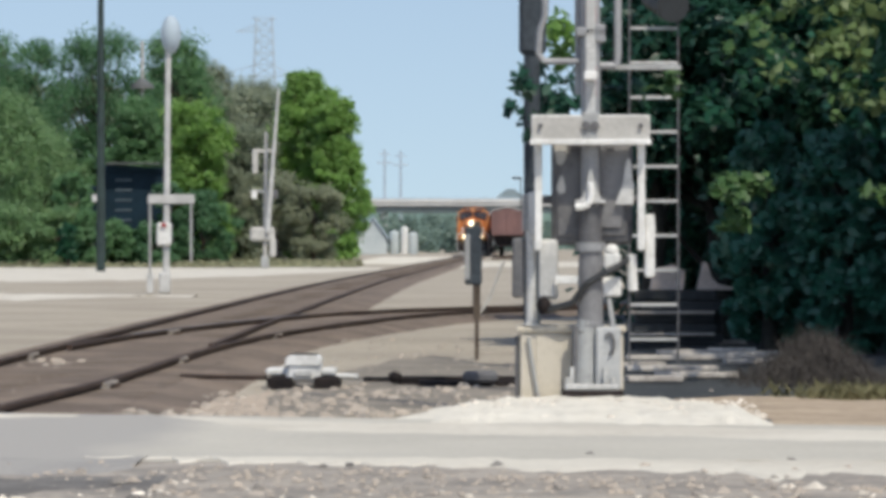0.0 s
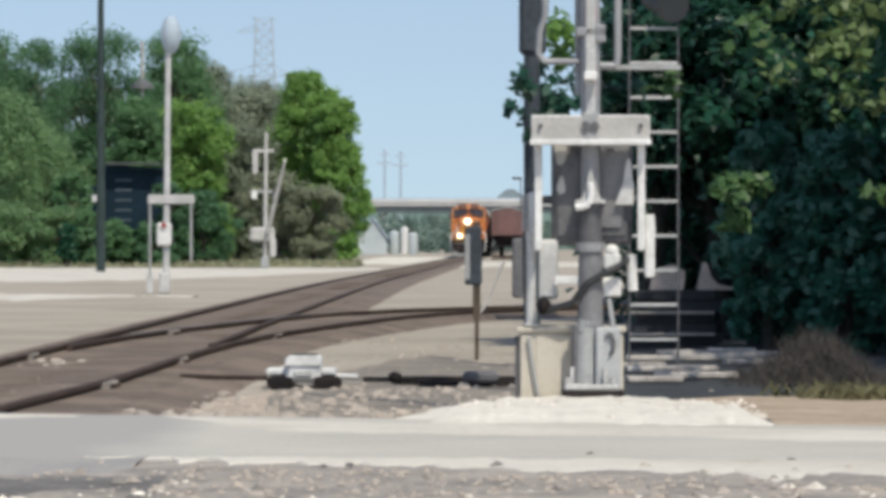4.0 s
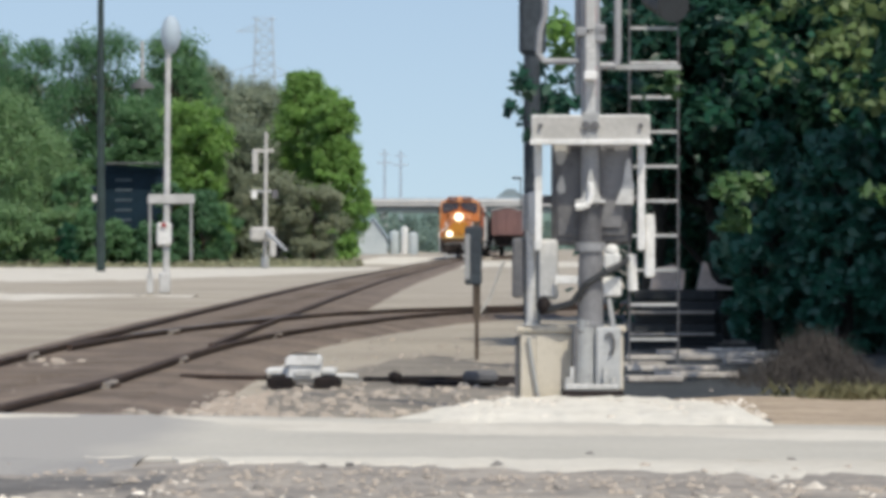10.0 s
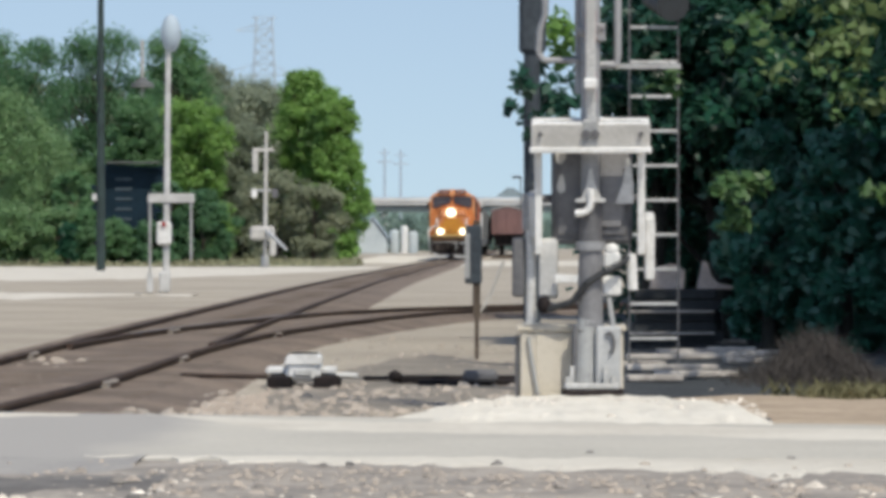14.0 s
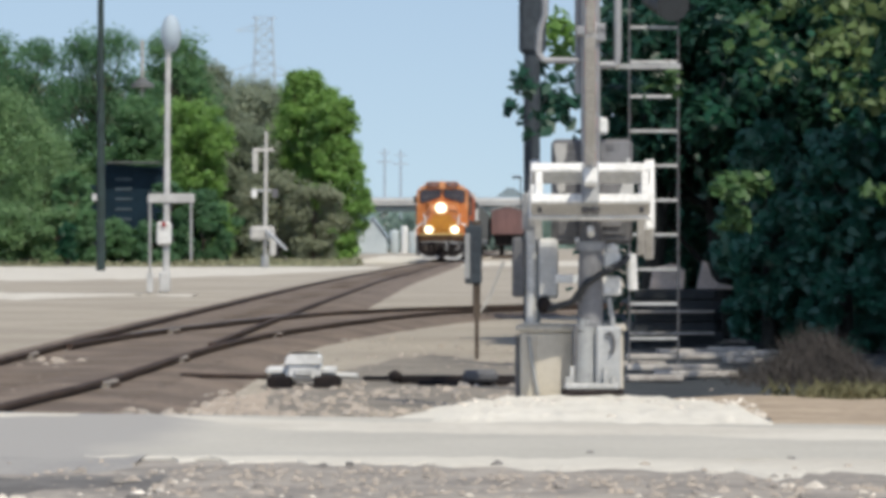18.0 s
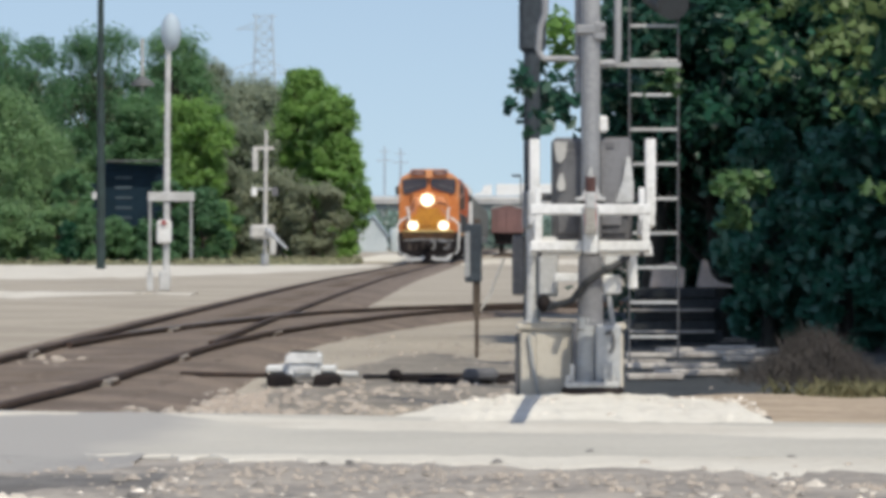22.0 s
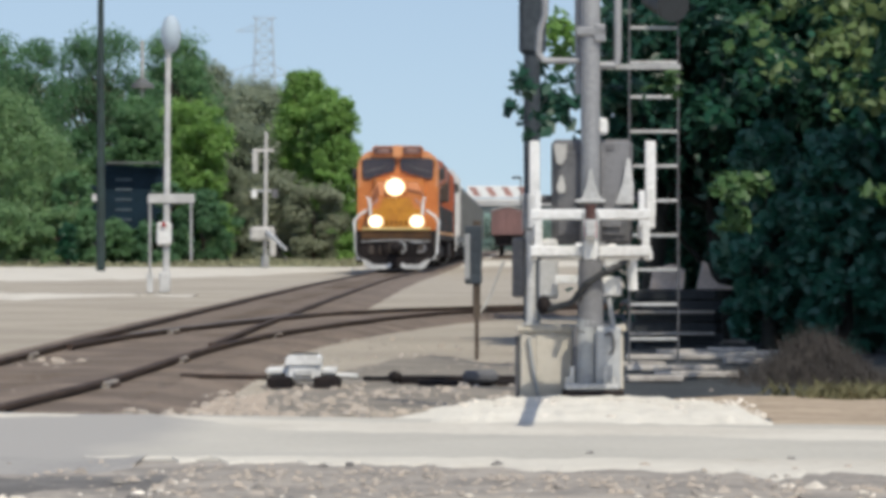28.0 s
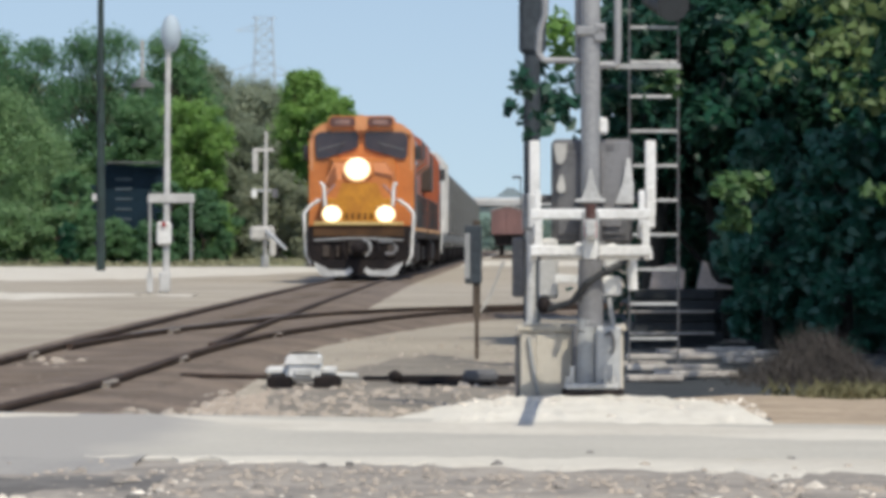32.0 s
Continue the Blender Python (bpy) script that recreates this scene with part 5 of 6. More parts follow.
# ---- distance ----
def overpass():
    b = thing("overpass", (0, 986, 0), "pale concrete road overpass on steel girders", "bridge")
    part("deck", Geo().box(-700, 700, 0, 12, 10.4, 11.2, 0.05), M["bridge"], b)
    part("parapet", Geo().box(-700, 700, -0.3, 0.1, 11.2, 12.0, 0.04), M["bridge"], b, "pale parapet")
    part("girder", Geo().box(-700, 700, 0.6, 1.2, 8.7, 10.4, 0.05), M["girder"], b, "dark steel girder")
    for x in [-398 + 48 * k for k in range(17)]:
        part("pier", Geo().box(x - 0.8, x + 0.8, 2, 10, -0.2, 8.7, 0.1), M["bridge"], b)
    part("railing", Geo().box(-700, 700, -0.1, 0.0, 12.0, 12.35), M["tower"], b)


overpass()


def truck(striped=False):
    t = thing("semi_trailer_truck", (0, 990, 11.2), "white semi-trailer truck with red slanting stripes on the overpass" if striped else "white semi-trailer truck crossing the overpass", "truck")
    part("trailer", Geo().box(-16.2, 0, -1.3, 1.3, 1.1, 4.0, 0.1), M["white"], t)
    part("cab", Geo().prism([(1.0, 0.8), (5.2, 0.8), (5.2, 1.7), (3.6, 2.0), (3.0, 3.6), (1.0, 3.9)], -1.2, 1.2), M["white"], t)
    for x in (-14.5, -13.2, 1.6, 4.2):
        part("wheel", Geo().tube((x, -1.3, 0.5), (x, -1.0, 0.5), 0.5, n=14), M["black"], t)
    for k in range(4 if striped else 0):
        x = -15.2 + k * 3.9
        for y0, y1 in ((-1.33, -1.3), (1.3, 1.33)):
            part("stripe", Geo().prism([(x, 1.5), (x + 1.6, 1.5), (x + 3.0, 3.7), (x + 1.4, 3.7)], y0, y1), M["faded"], t, "red slanting stripe")
    return t


def pickup():
    t = thing("box_van", (0, 990, 11.2), "white van crossing the overpass", "van")
    part("body", Geo().prism([(-3, 0.5), (3, 0.5), (3, 1.4), (2, 1.6), (1.4, 2.6), (-3, 2.7)], -1, 1), M["white"], t)
    for x in (-2, 2):
        part("wheel", Geo().tube((x, -1.05, 0.4), (x, -0.8, 0.4), 0.4, n=12), M["black"], t)
    return t


def dark_pickup():
    t = thing("pickup_truck", (0, 994, 11.2), "dark pickup truck crossing the overpass", "pickup truck")
    part("body", Geo().box(-2.9, 2.9, -0.95, 0.95, 0.45, 1.15, 0.1), M["dark"], t)
    part("cabin", Geo().prism([(-0.7, 1.15), (1.6, 1.15), (1.0, 1.85), (-0.5, 1.9)], -0.85, 0.85), M["dark"], t)
    for x in (-1.9, 1.9):
        part("wheel", Geo().tube((x, -1.0, 0.4), (x, -0.75, 0.4), 0.4, n=12), M["black"], t)
    return t


semi, van, dark_one = truck(), pickup(), dark_pickup()
second_semi = copy_thing(semi, pose(0, 993, 11.2))
third_semi = truck(True)


def distant_poles():
    for x, h in ((-14.2, 24.5), (-10.3, 24.0)):
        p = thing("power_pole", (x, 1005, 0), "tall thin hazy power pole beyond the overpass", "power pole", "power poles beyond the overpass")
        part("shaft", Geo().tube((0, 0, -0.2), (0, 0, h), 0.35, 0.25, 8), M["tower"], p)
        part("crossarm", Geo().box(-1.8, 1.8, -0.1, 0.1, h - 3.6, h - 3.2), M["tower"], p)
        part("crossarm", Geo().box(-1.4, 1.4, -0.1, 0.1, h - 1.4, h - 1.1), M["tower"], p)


distant_poles()


def pylon():
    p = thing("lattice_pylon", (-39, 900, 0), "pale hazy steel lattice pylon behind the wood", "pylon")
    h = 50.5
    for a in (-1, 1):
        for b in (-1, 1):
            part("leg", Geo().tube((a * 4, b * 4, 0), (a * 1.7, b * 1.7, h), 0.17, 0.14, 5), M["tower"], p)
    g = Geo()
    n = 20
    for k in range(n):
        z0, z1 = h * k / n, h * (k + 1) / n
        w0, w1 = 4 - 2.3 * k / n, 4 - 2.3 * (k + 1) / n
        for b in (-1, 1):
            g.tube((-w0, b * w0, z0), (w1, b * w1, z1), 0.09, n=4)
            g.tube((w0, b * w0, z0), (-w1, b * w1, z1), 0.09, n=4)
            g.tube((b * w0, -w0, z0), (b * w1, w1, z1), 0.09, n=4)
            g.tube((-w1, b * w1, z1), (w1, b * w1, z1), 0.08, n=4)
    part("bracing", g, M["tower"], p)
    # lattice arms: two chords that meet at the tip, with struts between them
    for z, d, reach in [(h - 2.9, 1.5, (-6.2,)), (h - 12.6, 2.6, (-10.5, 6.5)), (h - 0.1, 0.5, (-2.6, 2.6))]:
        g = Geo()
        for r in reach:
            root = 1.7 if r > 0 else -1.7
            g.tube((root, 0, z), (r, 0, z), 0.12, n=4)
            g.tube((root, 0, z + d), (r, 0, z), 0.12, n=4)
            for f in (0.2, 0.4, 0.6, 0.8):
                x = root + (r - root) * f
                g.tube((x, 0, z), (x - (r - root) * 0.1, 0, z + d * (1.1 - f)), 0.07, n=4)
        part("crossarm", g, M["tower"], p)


pylon()


def yard_buildings():
    b = thing("silver_gabled_shed", (-9.0, 520, 0), "pale silver gabled metal shed in the distance", "shed")
    part("wall", Geo().prism([(-1.9, -0.2), (1.9, -0.2), (1.9, 1.9), (0.2, 4.2), (-1.9, 2.0)], 0, 8), M["silver"], b)
    part("roof", Geo().prism([(-2.1, 1.9), (0.2, 4.35), (2.1, 1.8), (2.1, 1.95), (0.2, 4.55), (-2.1, 2.05)], -0.3, 8.3), M["tower"], b, "pale ridge roof")
    for x, w, h, m in ((-6.2, 0.9, 2.6, "silver"), (-4.9, 0.7, 3.1, "white"), (-3.8, 0.9, 2.4, "silver")):
        t = thing("storage_tank", (x, 524, 0), "pale storage tank in the distance", "tank", "distant tanks")
        part("shell", Geo().tube((0, 0, -0.2), (0, 0, h), w * 0.7, n=16), M[m], t)
        part("dome", Geo().ball((0, 0, h), w * 0.7, w * 0.7, 0.3, 12, 6), M[m], t)


yard_buildings()


def far_house():
    h = thing("distant_house", (17.2, 1040, 0), "distant house with a grey hipped roof beyond the overpass", "house")
    part("wall", Geo().box(-4.2, 4.2, 0, 9, -0.2, 11.6, 0.05), M["bridge"], h)
    part("roof", Geo().loft([[(-5.6, -1.2, 11.6), (5.6, -1.2, 11.6), (5.6, 10.2, 11.6), (-5.6, 10.2, 11.6)], [(-1.0, 4.0, 15.3), (0.8, 4.0, 15.3), (0.8, 5.0, 15.3), (-1.0, 5.0, 15.3)]]), M["roof_slate"], h, "grey hipped roof")


far_house()


def far_woods():
    rng = np.random.default_rng(77)
    xs = [-400 + 8 * k for k in range(101)]
    rows = [[(x, 1130 + 12 * r, (0, 7.5, 10.6, 11.0, 0)[r] + (1.2 if 0 < r < 4 else 0) * noise.noise(Vector((x * 0.07, r, 9)))) for x in xs] for r in range(5)]
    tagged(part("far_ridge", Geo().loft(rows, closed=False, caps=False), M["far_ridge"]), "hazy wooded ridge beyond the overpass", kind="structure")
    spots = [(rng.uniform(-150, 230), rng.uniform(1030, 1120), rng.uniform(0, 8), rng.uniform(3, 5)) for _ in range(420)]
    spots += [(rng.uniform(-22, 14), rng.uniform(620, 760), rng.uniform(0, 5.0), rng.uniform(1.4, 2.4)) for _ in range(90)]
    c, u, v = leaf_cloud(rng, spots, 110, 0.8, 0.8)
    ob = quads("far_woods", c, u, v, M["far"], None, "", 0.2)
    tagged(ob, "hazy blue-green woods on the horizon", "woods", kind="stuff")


far_woods()


def lamp_far():
    p = thing("street_lamp", (12.6, 700, 0), "far street lamp with a short arm", "street lamp")
    part("mast", Geo().tube((0.6, 0, 0), (0.6, 0, 12.3), 0.12, 0.1, 8), M["dark"], p)
    part("head", Geo().box(-0.9, 0.7, -0.2, 0.2, 12.2, 12.6, 0.05), M["dark"], p)


lamp_far()


# ---- trains ----
def wheelset(parent, y, z=0.5, r=0.5):
    for x in (-0.75, 0.75):
        part("wheel", Geo().tube((x - 0.07, y, z), (x + 0.07, y, z), r, n=18), M["black"], parent)


def locomotive(second=False):
    lo = thing("locomotive", (0, 0, 0), "orange and black diesel locomotive hauling a freight train" if not second else "second orange diesel locomotive coupled behind the first", "locomotive", "locomotives of the train")
    # deck, sill and pilot
    part("underframe", Geo().box(-1.52, 1.52, 0.5, 22.0, 1.18, 1.55, 0.04), M["black"], lo)
    pilot = part("pilot", Geo().prism([(-1.5, 1.55), (-1.5, 0.7), (-1.35, 0.4), (1.35, 0.4), (1.5, 0.7), (1.5, 1.55)], 0.35, 0.6), M["black"], lo, "black pilot plate")
    for s in (-1, 1):
        part("plow", Geo().prism([(s * 1.32, 0.5), (s * 1.12, 0.14), (s * 0.95, 0.07), (s * 0.3, 0.1), (s * 0.16, 0.22), (s * 0.22, 0.34), (s * 0.4, 0.25), (s * 0.85, 0.26), (s * 1.05, 0.38)], 0.02, 0.12), M["alu"], pilot, "pale-edged snowplow wing")
    part("plow_blade", Geo().prism([(-1.25, 0.55), (-1.0, 0.12), (1.0, 0.12), (1.25, 0.55)], 0.13, 0.34), M["black"], pilot)
    part("coupler", Geo().box(-0.16, 0.16, -0.35, 0.4, 0.75, 1.05, 0.05).ball((0, -0.3, 0.9), 0.22, 0.18, 0.2), M["black"], pilot)
    part("hose", Geo().pipe([(-0.4, 0.3, 1.1), (-0.42, 0.1, 0.8), (-0.3, 0.1, 0.55)], 0.035), M["black"], pilot)
    part("hose", Geo().pipe([(0.55, 0.3, 1.15), (0.6, 0.1, 0.8), (0.4, 0.1, 0.6)], 0.035), M["black"], pilot)
    part("drawhead", Geo().box(-0.3, 0.3, 0.28, 0.36, 0.68, 1.16, 0.03), M["darkgreen"], pilot, "dark drawhead casting")
    for x, w in ((-0.95, 0.2), (0.95, 0.24), (-0.62, 0.08)):
        part("hose_box", Geo().box(x - w / 2, x + w / 2, 0.24, 0.36, 0.62, 0.98, 0.03), M["darkgreen"], pilot, "dark brown hose bracket")
    part("hose", Geo().pipe([(0.15, 0.25, 1.12), (0.32, 0.12, 1.06), (0.36, 0.1, 0.84), (0.22, 0.12, 0.66)], 0.045), M["midgrey"], pilot, "grey air hose")
    part("hose", Geo().pipe([(1.05, 0.25, 1.0), (1.12, 0.12, 0.86), (0.98, 0.1, 0.72), (0.78, 0.12, 0.74)], 0.04), M["midpanel"], pilot, "grey air hose")
    part("cut_lever", Geo().pipe([(-1.3, 0.28, 1.12), (-0.3, 0.24, 1.18), (0.3, 0.24, 1.18), (1.3, 0.28, 1.12)], 0.025), M["midgrey"], pilot)
    part("jumper_plate", Geo().box(0.5, 1.0, 0.3, 0.36, 1.05, 1.15, 0.01), M["alu"], pilot)
    for x in (-1, 1):
        st = part("step_well", Geo().box(x * 1.28 - 0.27, x * 1.28 + 0.27, 0.6, 1.5, 0.35, 1.5, 0.03), M["black"], lo)
        for z in (0.45, 0.8, 1.15):
            part("step", Geo().box(x * 1.28 - 0.26, x * 1.28 + 0.26, 0.5, 0.62, z, z + 0.05), M["alu"], st)
    part("anticlimber", Geo().box(-1.3, 1.3, 0.22, 0.6, 1.56, 1.66, 0.02), M["yellow_edge"], lo, "pale yellow walkway edge")
    # Sill colour stands for the shadow beneath the walkway edge.
    part("end_sill", Geo().box(-1.32, 1.32, 0.3, 0.6, 1.22, 1.55, 0.02), M["brown_sill"], lo, "end sill in shadow brown")
    for k in range(5):
        part("grille_bar", Geo().box(-0.4 + k * 0.18, -0.35 + k * 0.18, 0.98, 1.03, 1.74, 1.92, 0.01), M["brown_sill"], lo, "brown step bar")
    # nose and cab
    nose = part("nose", Geo().loft([[(-1.0, 1.1, 1.55), (1.0, 1.1, 1.55), (1.0, 2.9, 1.55), (-1.0, 2.9, 1.55)],
                                    [(-1.0, 1.1, 2.9), (1.0, 1.1, 2.9), (1.05, 2.9, 2.9), (-1.05, 2.9, 2.9)],
                                    [(-0.75, 1.3, 3.4), (0.75, 1.3, 3.4), (1.0, 2.9, 3.6), (-1.0, 2.9, 3.6)]]), M["orange"], lo)
    part("lower_nose_plate", Geo().box(-0.95, 0.95, 1.03, 1.1, 1.62, 2.35, 0.03), M["yellow"], nose, "yellow-orange lower nose")
    part("nose_door", Geo().box(0.3, 0.85, 1.05, 1.1, 1.75, 3.1, 0.03), M["orange"], nose)
    hl = part("headlight", Geo().box(-0.42, 0.42, 1.0, 1.15, 2.98, 3.4, 0.06), M["orange"], nose)
    # Lens drawn wider than the lamp to take in its glow.
    part("headlight_lens", Geo().ball((-0.07, 1.0, 3.19), 0.4, 0.06, 0.36, 20, 8), M["head"], hl, "glowing headlight")
    for x in (-0.78, 0.78):
        d = part("ditch_light", Geo().box(x - 0.22, x + 0.22, 0.32, 0.6, 1.66, 2.1, 0.04), M["black"], lo)
        # Oversize lens, bloom included.
        part("ditch_lens", Geo().ball((x, 0.31, 1.88), 0.3, 0.04, 0.26, 16, 8), M["ditch"], d, "glowing ditch light")
    cab_out = [(-1.56, 1.55), (1.56, 1.55), (1.56, 4.0), (1.53, 4.2), (1.42, 4.4), (1.2, 4.56), (0.85, 4.68), (-0.85, 4.68), (-1.2, 4.56), (-1.42, 4.4), (-1.53, 4.2), (-1.56, 4.0)]
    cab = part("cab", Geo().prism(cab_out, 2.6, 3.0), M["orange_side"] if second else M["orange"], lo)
    part("cab_rear", Geo().prism(cab_out, 3.0, 5.6), M["orange_side"], cab, "deeper red-orange cab side")
    nb = part("number_board_hood", Geo().prism([(-0.98, 4.45), (0.98, 4.45), (0.98, 4.74), (0.86, 4.81), (-0.86, 4.81), (-0.98, 4.74)], 2.4, 3.4), M["orange"], cab, "orange number board hood")
    for x in (-0.56, 0.56):
        part("number_board", Geo().prism([(x - 0.38, 4.56), (x - 0.3, 4.49), (x + 0.3, 4.49), (x + 0.38, 4.56), (x + 0.38, 4.7), (x + 0.3, 4.77), (x - 0.3, 4.77), (x - 0.38, 4.7)], 2.37, 2.4), M["board"], nb, "dark brown number board")
        part("number_bar", Geo().box(x - 0.22, x + 0.22, 2.36, 2.385, 4.55, 4.69, 0.01), M["figures"], nb, "illegible dull figures")
    part("hood_centre", Geo().prism([(-0.17, 4.38), (0.17, 4.38), (0.19, 4.76), (0.06, 4.83), (-0.06, 4.83), (-0.19, 4.76)], 2.35, 2.5), M["peach"], nb, "lighter orange centre panel")
    # Thin brow sheet carries the paler tone of the sky on the cab front.
    part("brow_panel", Geo().prism([(-1.53, 4.28), (1.53, 4.28), (1.5, 4.2), (1.42, 4.38), (1.2, 4.54), (0.85, 4.66), (-0.85, 4.66), (-1.2, 4.54), (-1.42, 4.38), (-1.5, 4.2)], 2.565, 2.6), M["peach"], cab, "orange brow over the windows, lightened for sky light")
    for s in (-1, 1):
        w = part("windshield", Geo().prism([(s * 0.17, 4.34), (s * 1.22, 4.33), (s * 1.34, 4.26), (s * 1.385, 4.1), (s * 1.36, 3.64), (s * 1.3, 3.54), (s * 1.12, 3.54), (s * 0.2, 3.82), (s * 0.1, 3.9), (s * 0.09, 4.25)], 2.52, 2.61), M["glass"], cab, "dark tinted windshield")
        part("glass_edge", Geo().prism([(s * 0.5, 3.99), (s * 1.28, 3.78), (s * 1.28, 3.82), (s * 0.5, 4.03)], 2.5, 2.52), M["grey"], w, "grey sill seen through the glass")
        part("window_post", Geo().box(s * 1.48 - 0.022, s * 1.48 + 0.022, 2.57, 2.61, 3.2, 4.3, 0.01), M["cream"], w, "pale cream cab corner")
        part("wiper", Geo().tube((s * 0.75, 2.5, 3.66), (s * 0.5, 2.5, 4.1), 0.012, n=5), M["dark"], w)
        part("side_window", Geo().box(s * 1.565 - 0.01, s * 1.565 + 0.01, 3.3, 5.0, 3.4, 4.1, 0.01), M["glass"], cab, "dark side window")
    part("nose_band", Geo().prism([(-0.98, 2.75), (-0.86, 3.12), (-0.72, 3.32), (-0.66, 2.95), (-0.78, 2.72)], 1.04, 1.075), M["swoosh"], nose, "red-brown swoosh on the nose")
    part("nose_band", Geo().prism([(0.42, 3.14), (0.97, 3.02), (0.97, 2.9), (0.7, 2.96), (0.4, 3.04)], 1.04, 1.075), M["swoosh"], nose, "red-brown swoosh on the nose")
    for s in (-1, 1):
        part("cab_side_band", Geo().box(s * 1.562 - 0.006, s * 1.562 + 0.006, 2.65, 5.58, 1.6, 2.95, 0.0), M["darkgreen"], cab, "dark band on the cab side")
        part("cab_door", Geo().box(s * 1.57 - 0.01, s * 1.57 + 0.01, 2.75, 3.15, 1.75, 3.9, 0.0), M["darkgreen"], cab, "dark cab door")
    part("front_stripe", Geo().box(-0.97, 0.97, 1.0, 1.03, 1.6, 1.72, 0.005), M["yellow"], nose, "yellow stripe under the nose")
    part("logo_shape", Geo().prism([(-0.7, 2.3), (0.7, 2.3), (0.5, 2.8), (-0.5, 2.8)], 1.03, 1.08), M["yellow"], nose, "yellow emblem shape")
    # handrails
    for s in (-1, 1):
        part("handrail", Geo().pipe([(s * 1.36, 0.45, 0.42), (s * 1.53, 0.5, 0.7), (s * 1.56, 0.5, 1.2), (s * 1.6, 0.5, 1.9), (s * 1.42, 0.5, 2.12), (s * 1.15, 0.45, 2.3)], 0.05), M["white"], lo, "white front handrail")
        part("handrail", Geo().pipe([(s * 0.98, 0.5, 2.1), (s * 1.02, 0.5, 2.72), (s * 1.12, 0.5, 2.8)], 0.05), M["white"], lo, "white stanchion")
        part("handrail", Geo().pipe([(s * 1.15, 0.5, 2.25), (s * 0.7, 0.6, 2.75)], 0.04), M["faded"], lo, "pale handrail")
        part("side_handrail", Geo().pipe([(s * 1.5, 5.7, 2.55), (s * 1.5, 21.6, 2.55)], 0.02, 6), M["dark"], lo)
        for k in range(9):
            part("stanchion", Geo().tube((s * 1.5, 5.8 + k * 1.95, 1.5), (s * 1.5, 5.8 + k * 1.95, 2.56), 0.02, n=6), M["dark"], lo)
        part("mirror", Geo().box(s * 1.66 - 0.1, s * 1.66 + 0.1, 3.1, 3.2, 3.5, 3.95, 0.02), M["dark"], cab, "dark side mirror")
        part("sill_stripe", Geo().box(s * 1.525 - 0.004, s * 1.525 + 0.004, 0.7, 21.8, 1.42, 1.52), M["yellow"], lo, "yellow sill stripe")
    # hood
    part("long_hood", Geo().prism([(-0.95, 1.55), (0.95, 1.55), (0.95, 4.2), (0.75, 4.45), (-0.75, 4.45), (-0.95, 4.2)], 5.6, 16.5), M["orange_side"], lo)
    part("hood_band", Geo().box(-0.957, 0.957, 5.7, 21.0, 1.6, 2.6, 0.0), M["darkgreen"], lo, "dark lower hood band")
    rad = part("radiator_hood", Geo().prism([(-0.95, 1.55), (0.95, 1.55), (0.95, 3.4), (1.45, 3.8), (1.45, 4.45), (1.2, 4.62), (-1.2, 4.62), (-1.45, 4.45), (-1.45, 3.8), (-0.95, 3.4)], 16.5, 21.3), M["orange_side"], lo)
    for k in range(3):
        part("fan_grille", Geo().box(1.452, 1.47, 16.8 + k * 1.5, 18.1 + k * 1.5, 3.85, 4.4, 0.01), M["dark"], rad)
    part("blower_box", Geo().box(-1.35, 1.35, 6.2, 8.6, 3.0, 4.4, 0.05), M["darkgreen"], lo, "dark equipment blower housing")
    part("exhaust", Geo().box(-0.4, 0.4, 11, 12.2, 4.44, 4.62, 0.03), M["dark"], lo)
    part("horn", Geo().tube((0.3, 8.8, 4.55), (0.3, 8.4, 4.65), 0.05, 0.1, 8), M["dark"], lo)
    part("fuel_tank", Geo().box(-1.45, 1.45, 8.2, 14.2, 0.35, 1.2, 0.15), M["black"], lo)
    for y0 in (2.4, 15.2):
        b = part("truck_frame", Geo().box(-1.25, -1.05, y0, y0 + 4.6, 0.45, 0.95, 0.05).box(1.05, 1.25, y0, y0 + 4.6, 0.45, 0.95, 0.05).box(-1.1, 1.1, y0 + 2.1, y0 + 2.5, 0.5, 0.9, 0.04), M["black"], lo)
        for k in range(3):
            wheelset(b, y0 + 0.3 + 2.0 * k)
    return lo


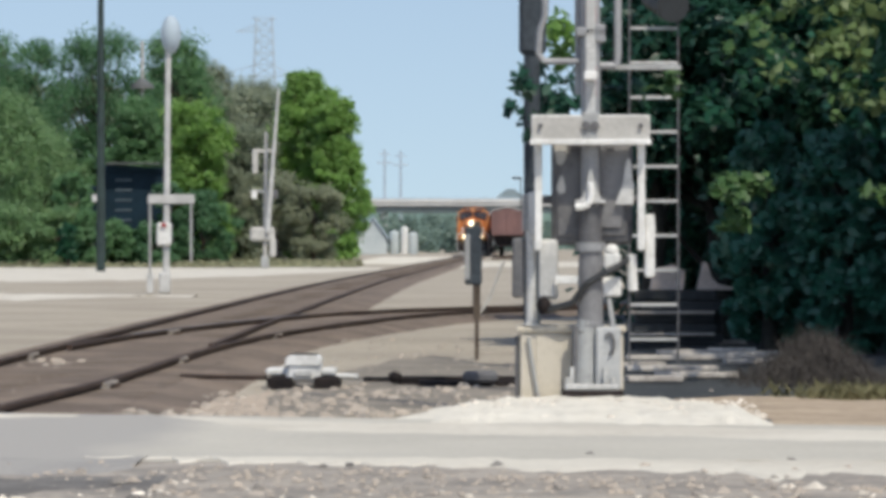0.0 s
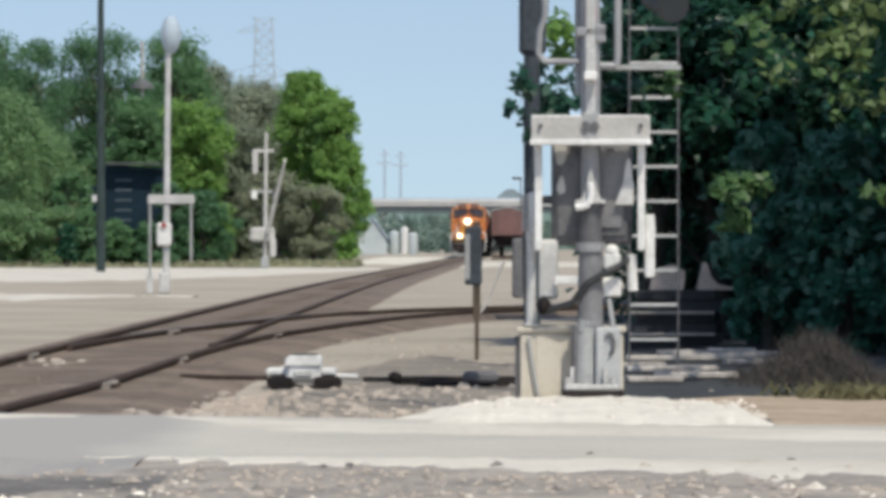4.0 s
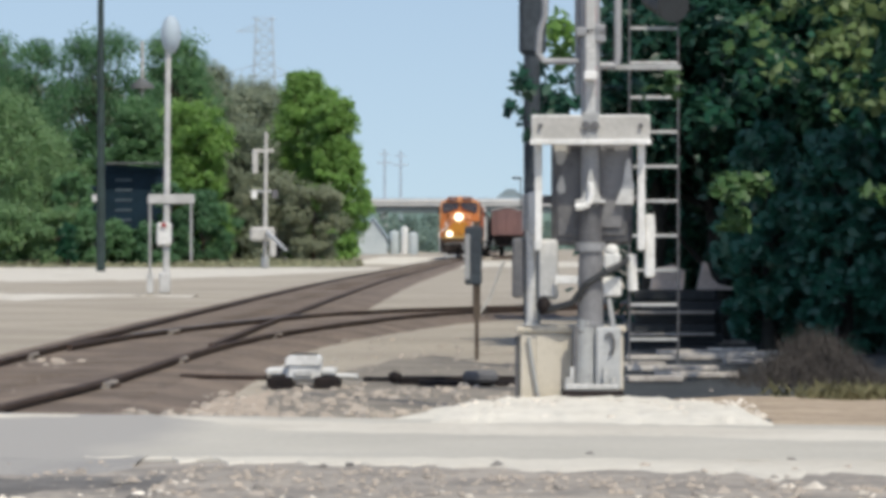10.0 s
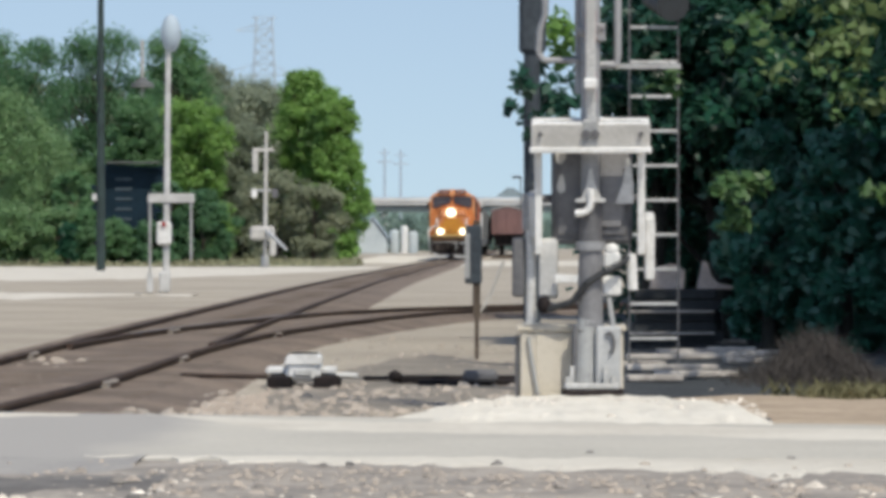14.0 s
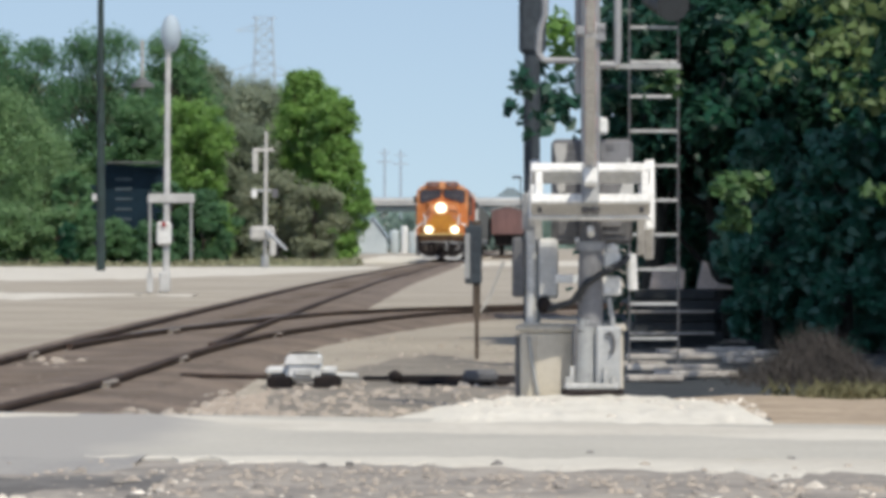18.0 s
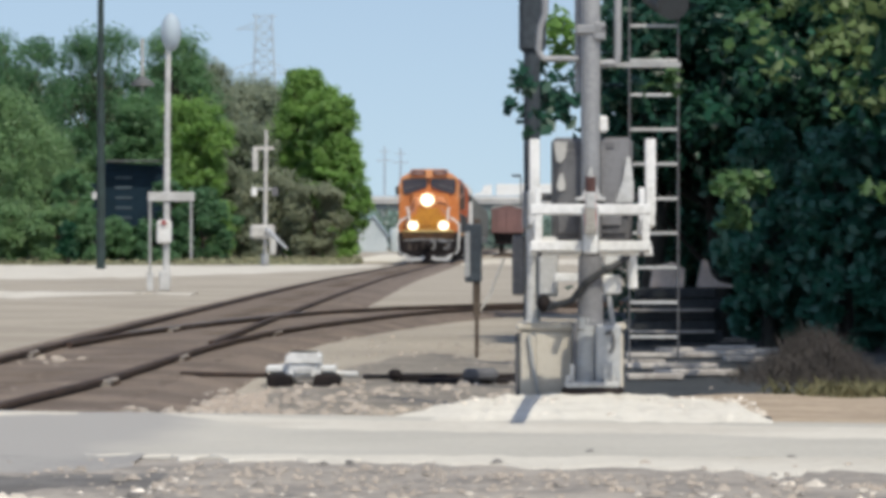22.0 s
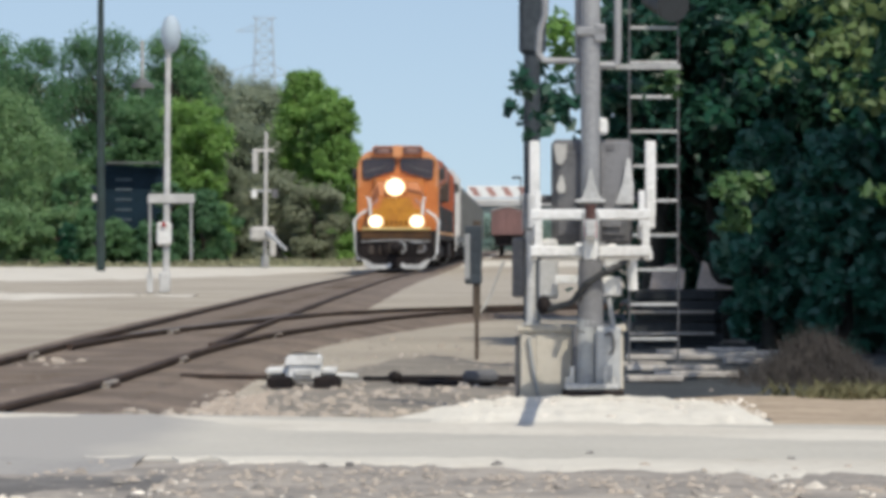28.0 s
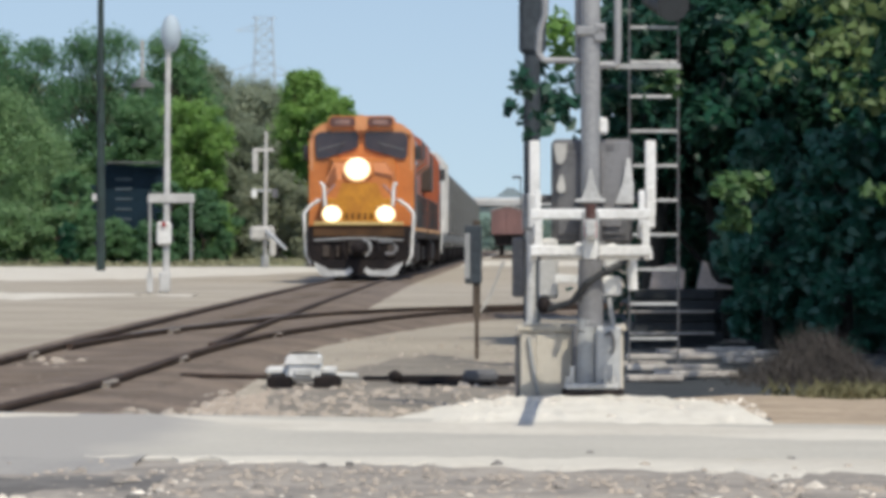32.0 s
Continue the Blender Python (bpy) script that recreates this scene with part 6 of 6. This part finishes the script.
def hopper_car(pale=False):
    skin = M["hopper_end"] if pale else M["hopper"]
    h = thing("hopper_car", (0, 0, 0), "tall off-white covered hopper car behind the locomotives" if pale else "weathered grey covered hopper car", "hopper car", "hopper cars of the train")
    L = 14.6
    up = 0.42 if pale else 0.0
    body = [(-1.5, 1.5), (-1.58, 2.2), (-1.58, 3.95 + up), (-1.36, 4.28 + up), (-0.6, 4.45 + up), (0.6, 4.45 + up), (1.36, 4.28 + up), (1.58, 3.95 + up), (1.58, 2.2), (1.5, 1.5)]
    part("body", Geo().prism(body, 1.6, L - 1.6), skin, h)
    for y0, y1 in ((0.9, 1.6), (L - 1.6, L - 0.9)):
        part("end_wall", Geo().prism([(p * 0.98, max(2.0, q)) for p, q in body[2:8]] + [(1.5, 2.0), (-1.5, 2.0)], y0, y1), M["hopper_end"], h, "pale hopper end")
    part("sill", Geo().box(-1.5, 1.5, 0.3, L - 0.3, 1.05, 1.4, 0.04), M["hopper"], h)
    for k in range(7):
        y = 2.0 + k * 1.7
        for s in (-1, 1):
            part("rib", Geo().box(s * 1.585 - 0.02, s * 1.585 + 0.02, y, y + 0.08, 1.5, 3.98 + up, 0.01), skin, h)
    part("roof_walk", Geo().box(-0.3, 0.3, 0.8, L - 0.8, 4.5 + up, 4.56 + up, 0.01), M["midgrey"], h)
    for k in range(4):
        part("hatch", Geo().tube((0, 2.6 + k * 3.1, 4.44 + up), (0, 2.6 + k * 3.1, 4.59 + up), 0.4, 0.36, 12), M["hopper_end"], h)
    for y in (3.4, 7.3, 11.2):
        part("outlet", Geo().prism([(-1.4, 1.5), (1.4, 1.5), (0.5, 0.5), (-0.5, 0.5)], y - 0.9, y + 0.9), M["hopper"], h)
    for s in (-1, 1):
        part("end_ladder", Geo().pipe([(s * 1.45, 0.5, 0.9), (s * 1.45, 0.5, 4.0)], 0.03, 6), M["hopper_end"], h)
    for y in (1.1, L - 2.9):
        b = part("bolster", Geo().box(-1.0, 1.0, y + 0.8, y + 1.1, 0.45, 0.8, 0.04), M["black"], h)
        for s in (-1.05, 1.05):
            part("side_frame", Geo().box(s - 0.1, s + 0.1, y, y + 1.9, 0.4, 0.85, 0.05), M["black"], b)
        wheelset(b, y + 0.1, 0.45, 0.45)
        wheelset(b, y + 1.8, 0.45, 0.45)
    part("coupler", Geo().box(-0.15, 0.15, -0.3, L + 0.3, 0.75, 1.0, 0.04), M["black"], h)
    return h


def boxcar(at, faded, turn):
    b = thing("parked_freight_car", at, "parked oxide red freight car" if not faded else "parked freight car in faded pink paint", "freight car", "parked freight cars", turn)
    m = M["faded"] if faded else M["oxide"]
    part("body", Geo().prism([(-1.55, 2.0), (1.55, 2.0), (1.55, 4.35), (0, 4.7), (-1.55, 4.35)], 0, 15), m, b)
    # Lower sheets are black to give the car its shadowed lower half.
    part("slope_sheet", Geo().prism([(-1.5, 2.0), (1.5, 2.0), (1.2, 1.1), (-1.2, 1.1)], 0.6, 14.4), M["black"], b, "sloping hopper sheets, black for the shadowed lower half")
    for k in range(8):
        part("side_post", Geo().box(-1.63, -1.55, 0.6 + k * 1.95, 0.75 + k * 1.95, 2.0, 4.3), m, b)
    for x in (-1.0, 0.0, 1.0):
        part("end_rib", Geo().box(x - 0.08, x + 0.08, -0.08, 0, 2.0, 4.3), m, b)
    part("roof_edge", Geo().prism([(-1.6, 4.35), (0, 4.72), (1.6, 4.35), (1.6, 4.45), (0, 4.82), (-1.6, 4.45)], -0.1, 15.1), M["hopper_end"], b, "pale roof edge")
    part("underframe", Geo().box(-1.3, 1.3, 0.2, 14.8, 0.85, 1.1), M["black"], b)
    for y in (1.5, 11.7):
        wheelset(b, y, 0.45, 0.45)
        wheelset(b, y + 1.7, 0.45, 0.45)
    return b


HEAD = math.degrees(math.atan(0.0186))
for k in range(5):
    boxcar((6.3 + k * 0.0186 * 16, 402 + k * 16, 0.0), k % 3 == 1, -HEAD)
SIDING = [(6.3 + 0.0186 * (y - 402), y, 0.0186) for y in (330, 420, 520, 800)]
track("siding_track", SIDING, "rusty siding under the parked cars", 0, 0.8)

loco = locomotive()
loco_two = locomotive(True)
cars = [hopper_car(True), hopper_car()]
for _ in range(8):
    cars.append(copy_thing(cars[1], pose(0, 0, 0)))


# ---- what moves ----
def motions():
    speed, start = 9.13, 411.8
    seconds = [-2 + 2 * k for k in range(19)]

    def on_line(back, turn=0):
        rows = []
        for t in seconds:
            y = start - speed * t + back
            rows.append((t, pose(-4.686 + 0.0186 * y, y, 0, 0, 0, turn - HEAD)))
        return rows

    walk(loco, on_line(0.0))
    walk(loco_two, on_line(45.3, 180))
    for k, c in enumerate(cars):
        walk(c, on_line(46.0 + k * 15.2))
    # near gate arm
    for_arm = [(0, 0), (13.6, 0), (13.8, 4), (14, 8.5), (14.2, 13), (14.5, 18), (15, 27), (15.6, 36), (16.5, 46.5), (17, 51), (17.5, 55.5), (18, 60), (18.5, 64.5), (19, 69), (19.5, 73), (20, 77),
               (20.5, 80), (21, 83.5), (21.5, 86), (22, 88.5), (22.5, 89.5), (23, 90), (32, 90)]

    def swing(a):
        """The frame turns on the machine's shaft and slides forward on it over the second half of the fall."""
        k = max(0.0, a - 45) / 45
        d = 0.22 * (1 - k * k * (3 - 2 * k))
        return pose(0, -0.02 + d, 1.086 + d) @ pose(0, 0, 0, a, 0, 0) @ pose(0, -d, -d)

    walk(gate_frame, [(t, swing(a)) for t, a in for_arm])
    # far gate arm, which falls in the first seconds
    fall = [(0, 8), (0.5, 15), (1, 24), (1.5, 32), (2, 39.5), (2.5, 45), (3, 51.5), (3.5, 57), (5.5, 77), (6, 86), (7, 95.5), (8, 97), (32, 97)]
    walk(far_arm, [(t, pose(0.14, -0.35, 1.78) @ pose(0, 0, 0, 0, 0, 5.6) @ pose(0, 0, 0, a, 0, 0) @ pose(0, 0, 0, 0, 4, 0)) for t, a in fall])
    # traffic on the overpass
    walk(semi, [(t, pose(4.9 + 20 * (t - 1.5), 990, 11.2)) for t in (-2, 0, 1, 2, 3, 5, 10, 20, 34)])
    walk(second_semi, [(t, pose(12.8 - 16 * (t - 22.0), 994.5, 11.2, 0, 0, 180)) for t in (-2, 0, 10, 20, 21, 22, 23, 24, 34)])
    walk(third_semi, [(t, pose(14.7 - 18 * (t - 27.5), 994.5, 11.2, 0, 0, 180)) for t in (-2, 0, 10, 20, 26, 27, 28, 29, 34)])
    walk(dark_one, [(t, pose(-3.95 - 20.4 * (t - 7.2), 994.5, 11.9, 0, 0, 180)) for t in (-2, 0, 5, 6.5, 7.2, 8, 12, 20, 34)])
    walk(van, [(t, pose(13.7 - 18 * (t - 25.0), 994.5, 11.2, 0, 0, 180)) for t in (-2, 0, 10, 20, 24, 25, 26, 34)])


motions()
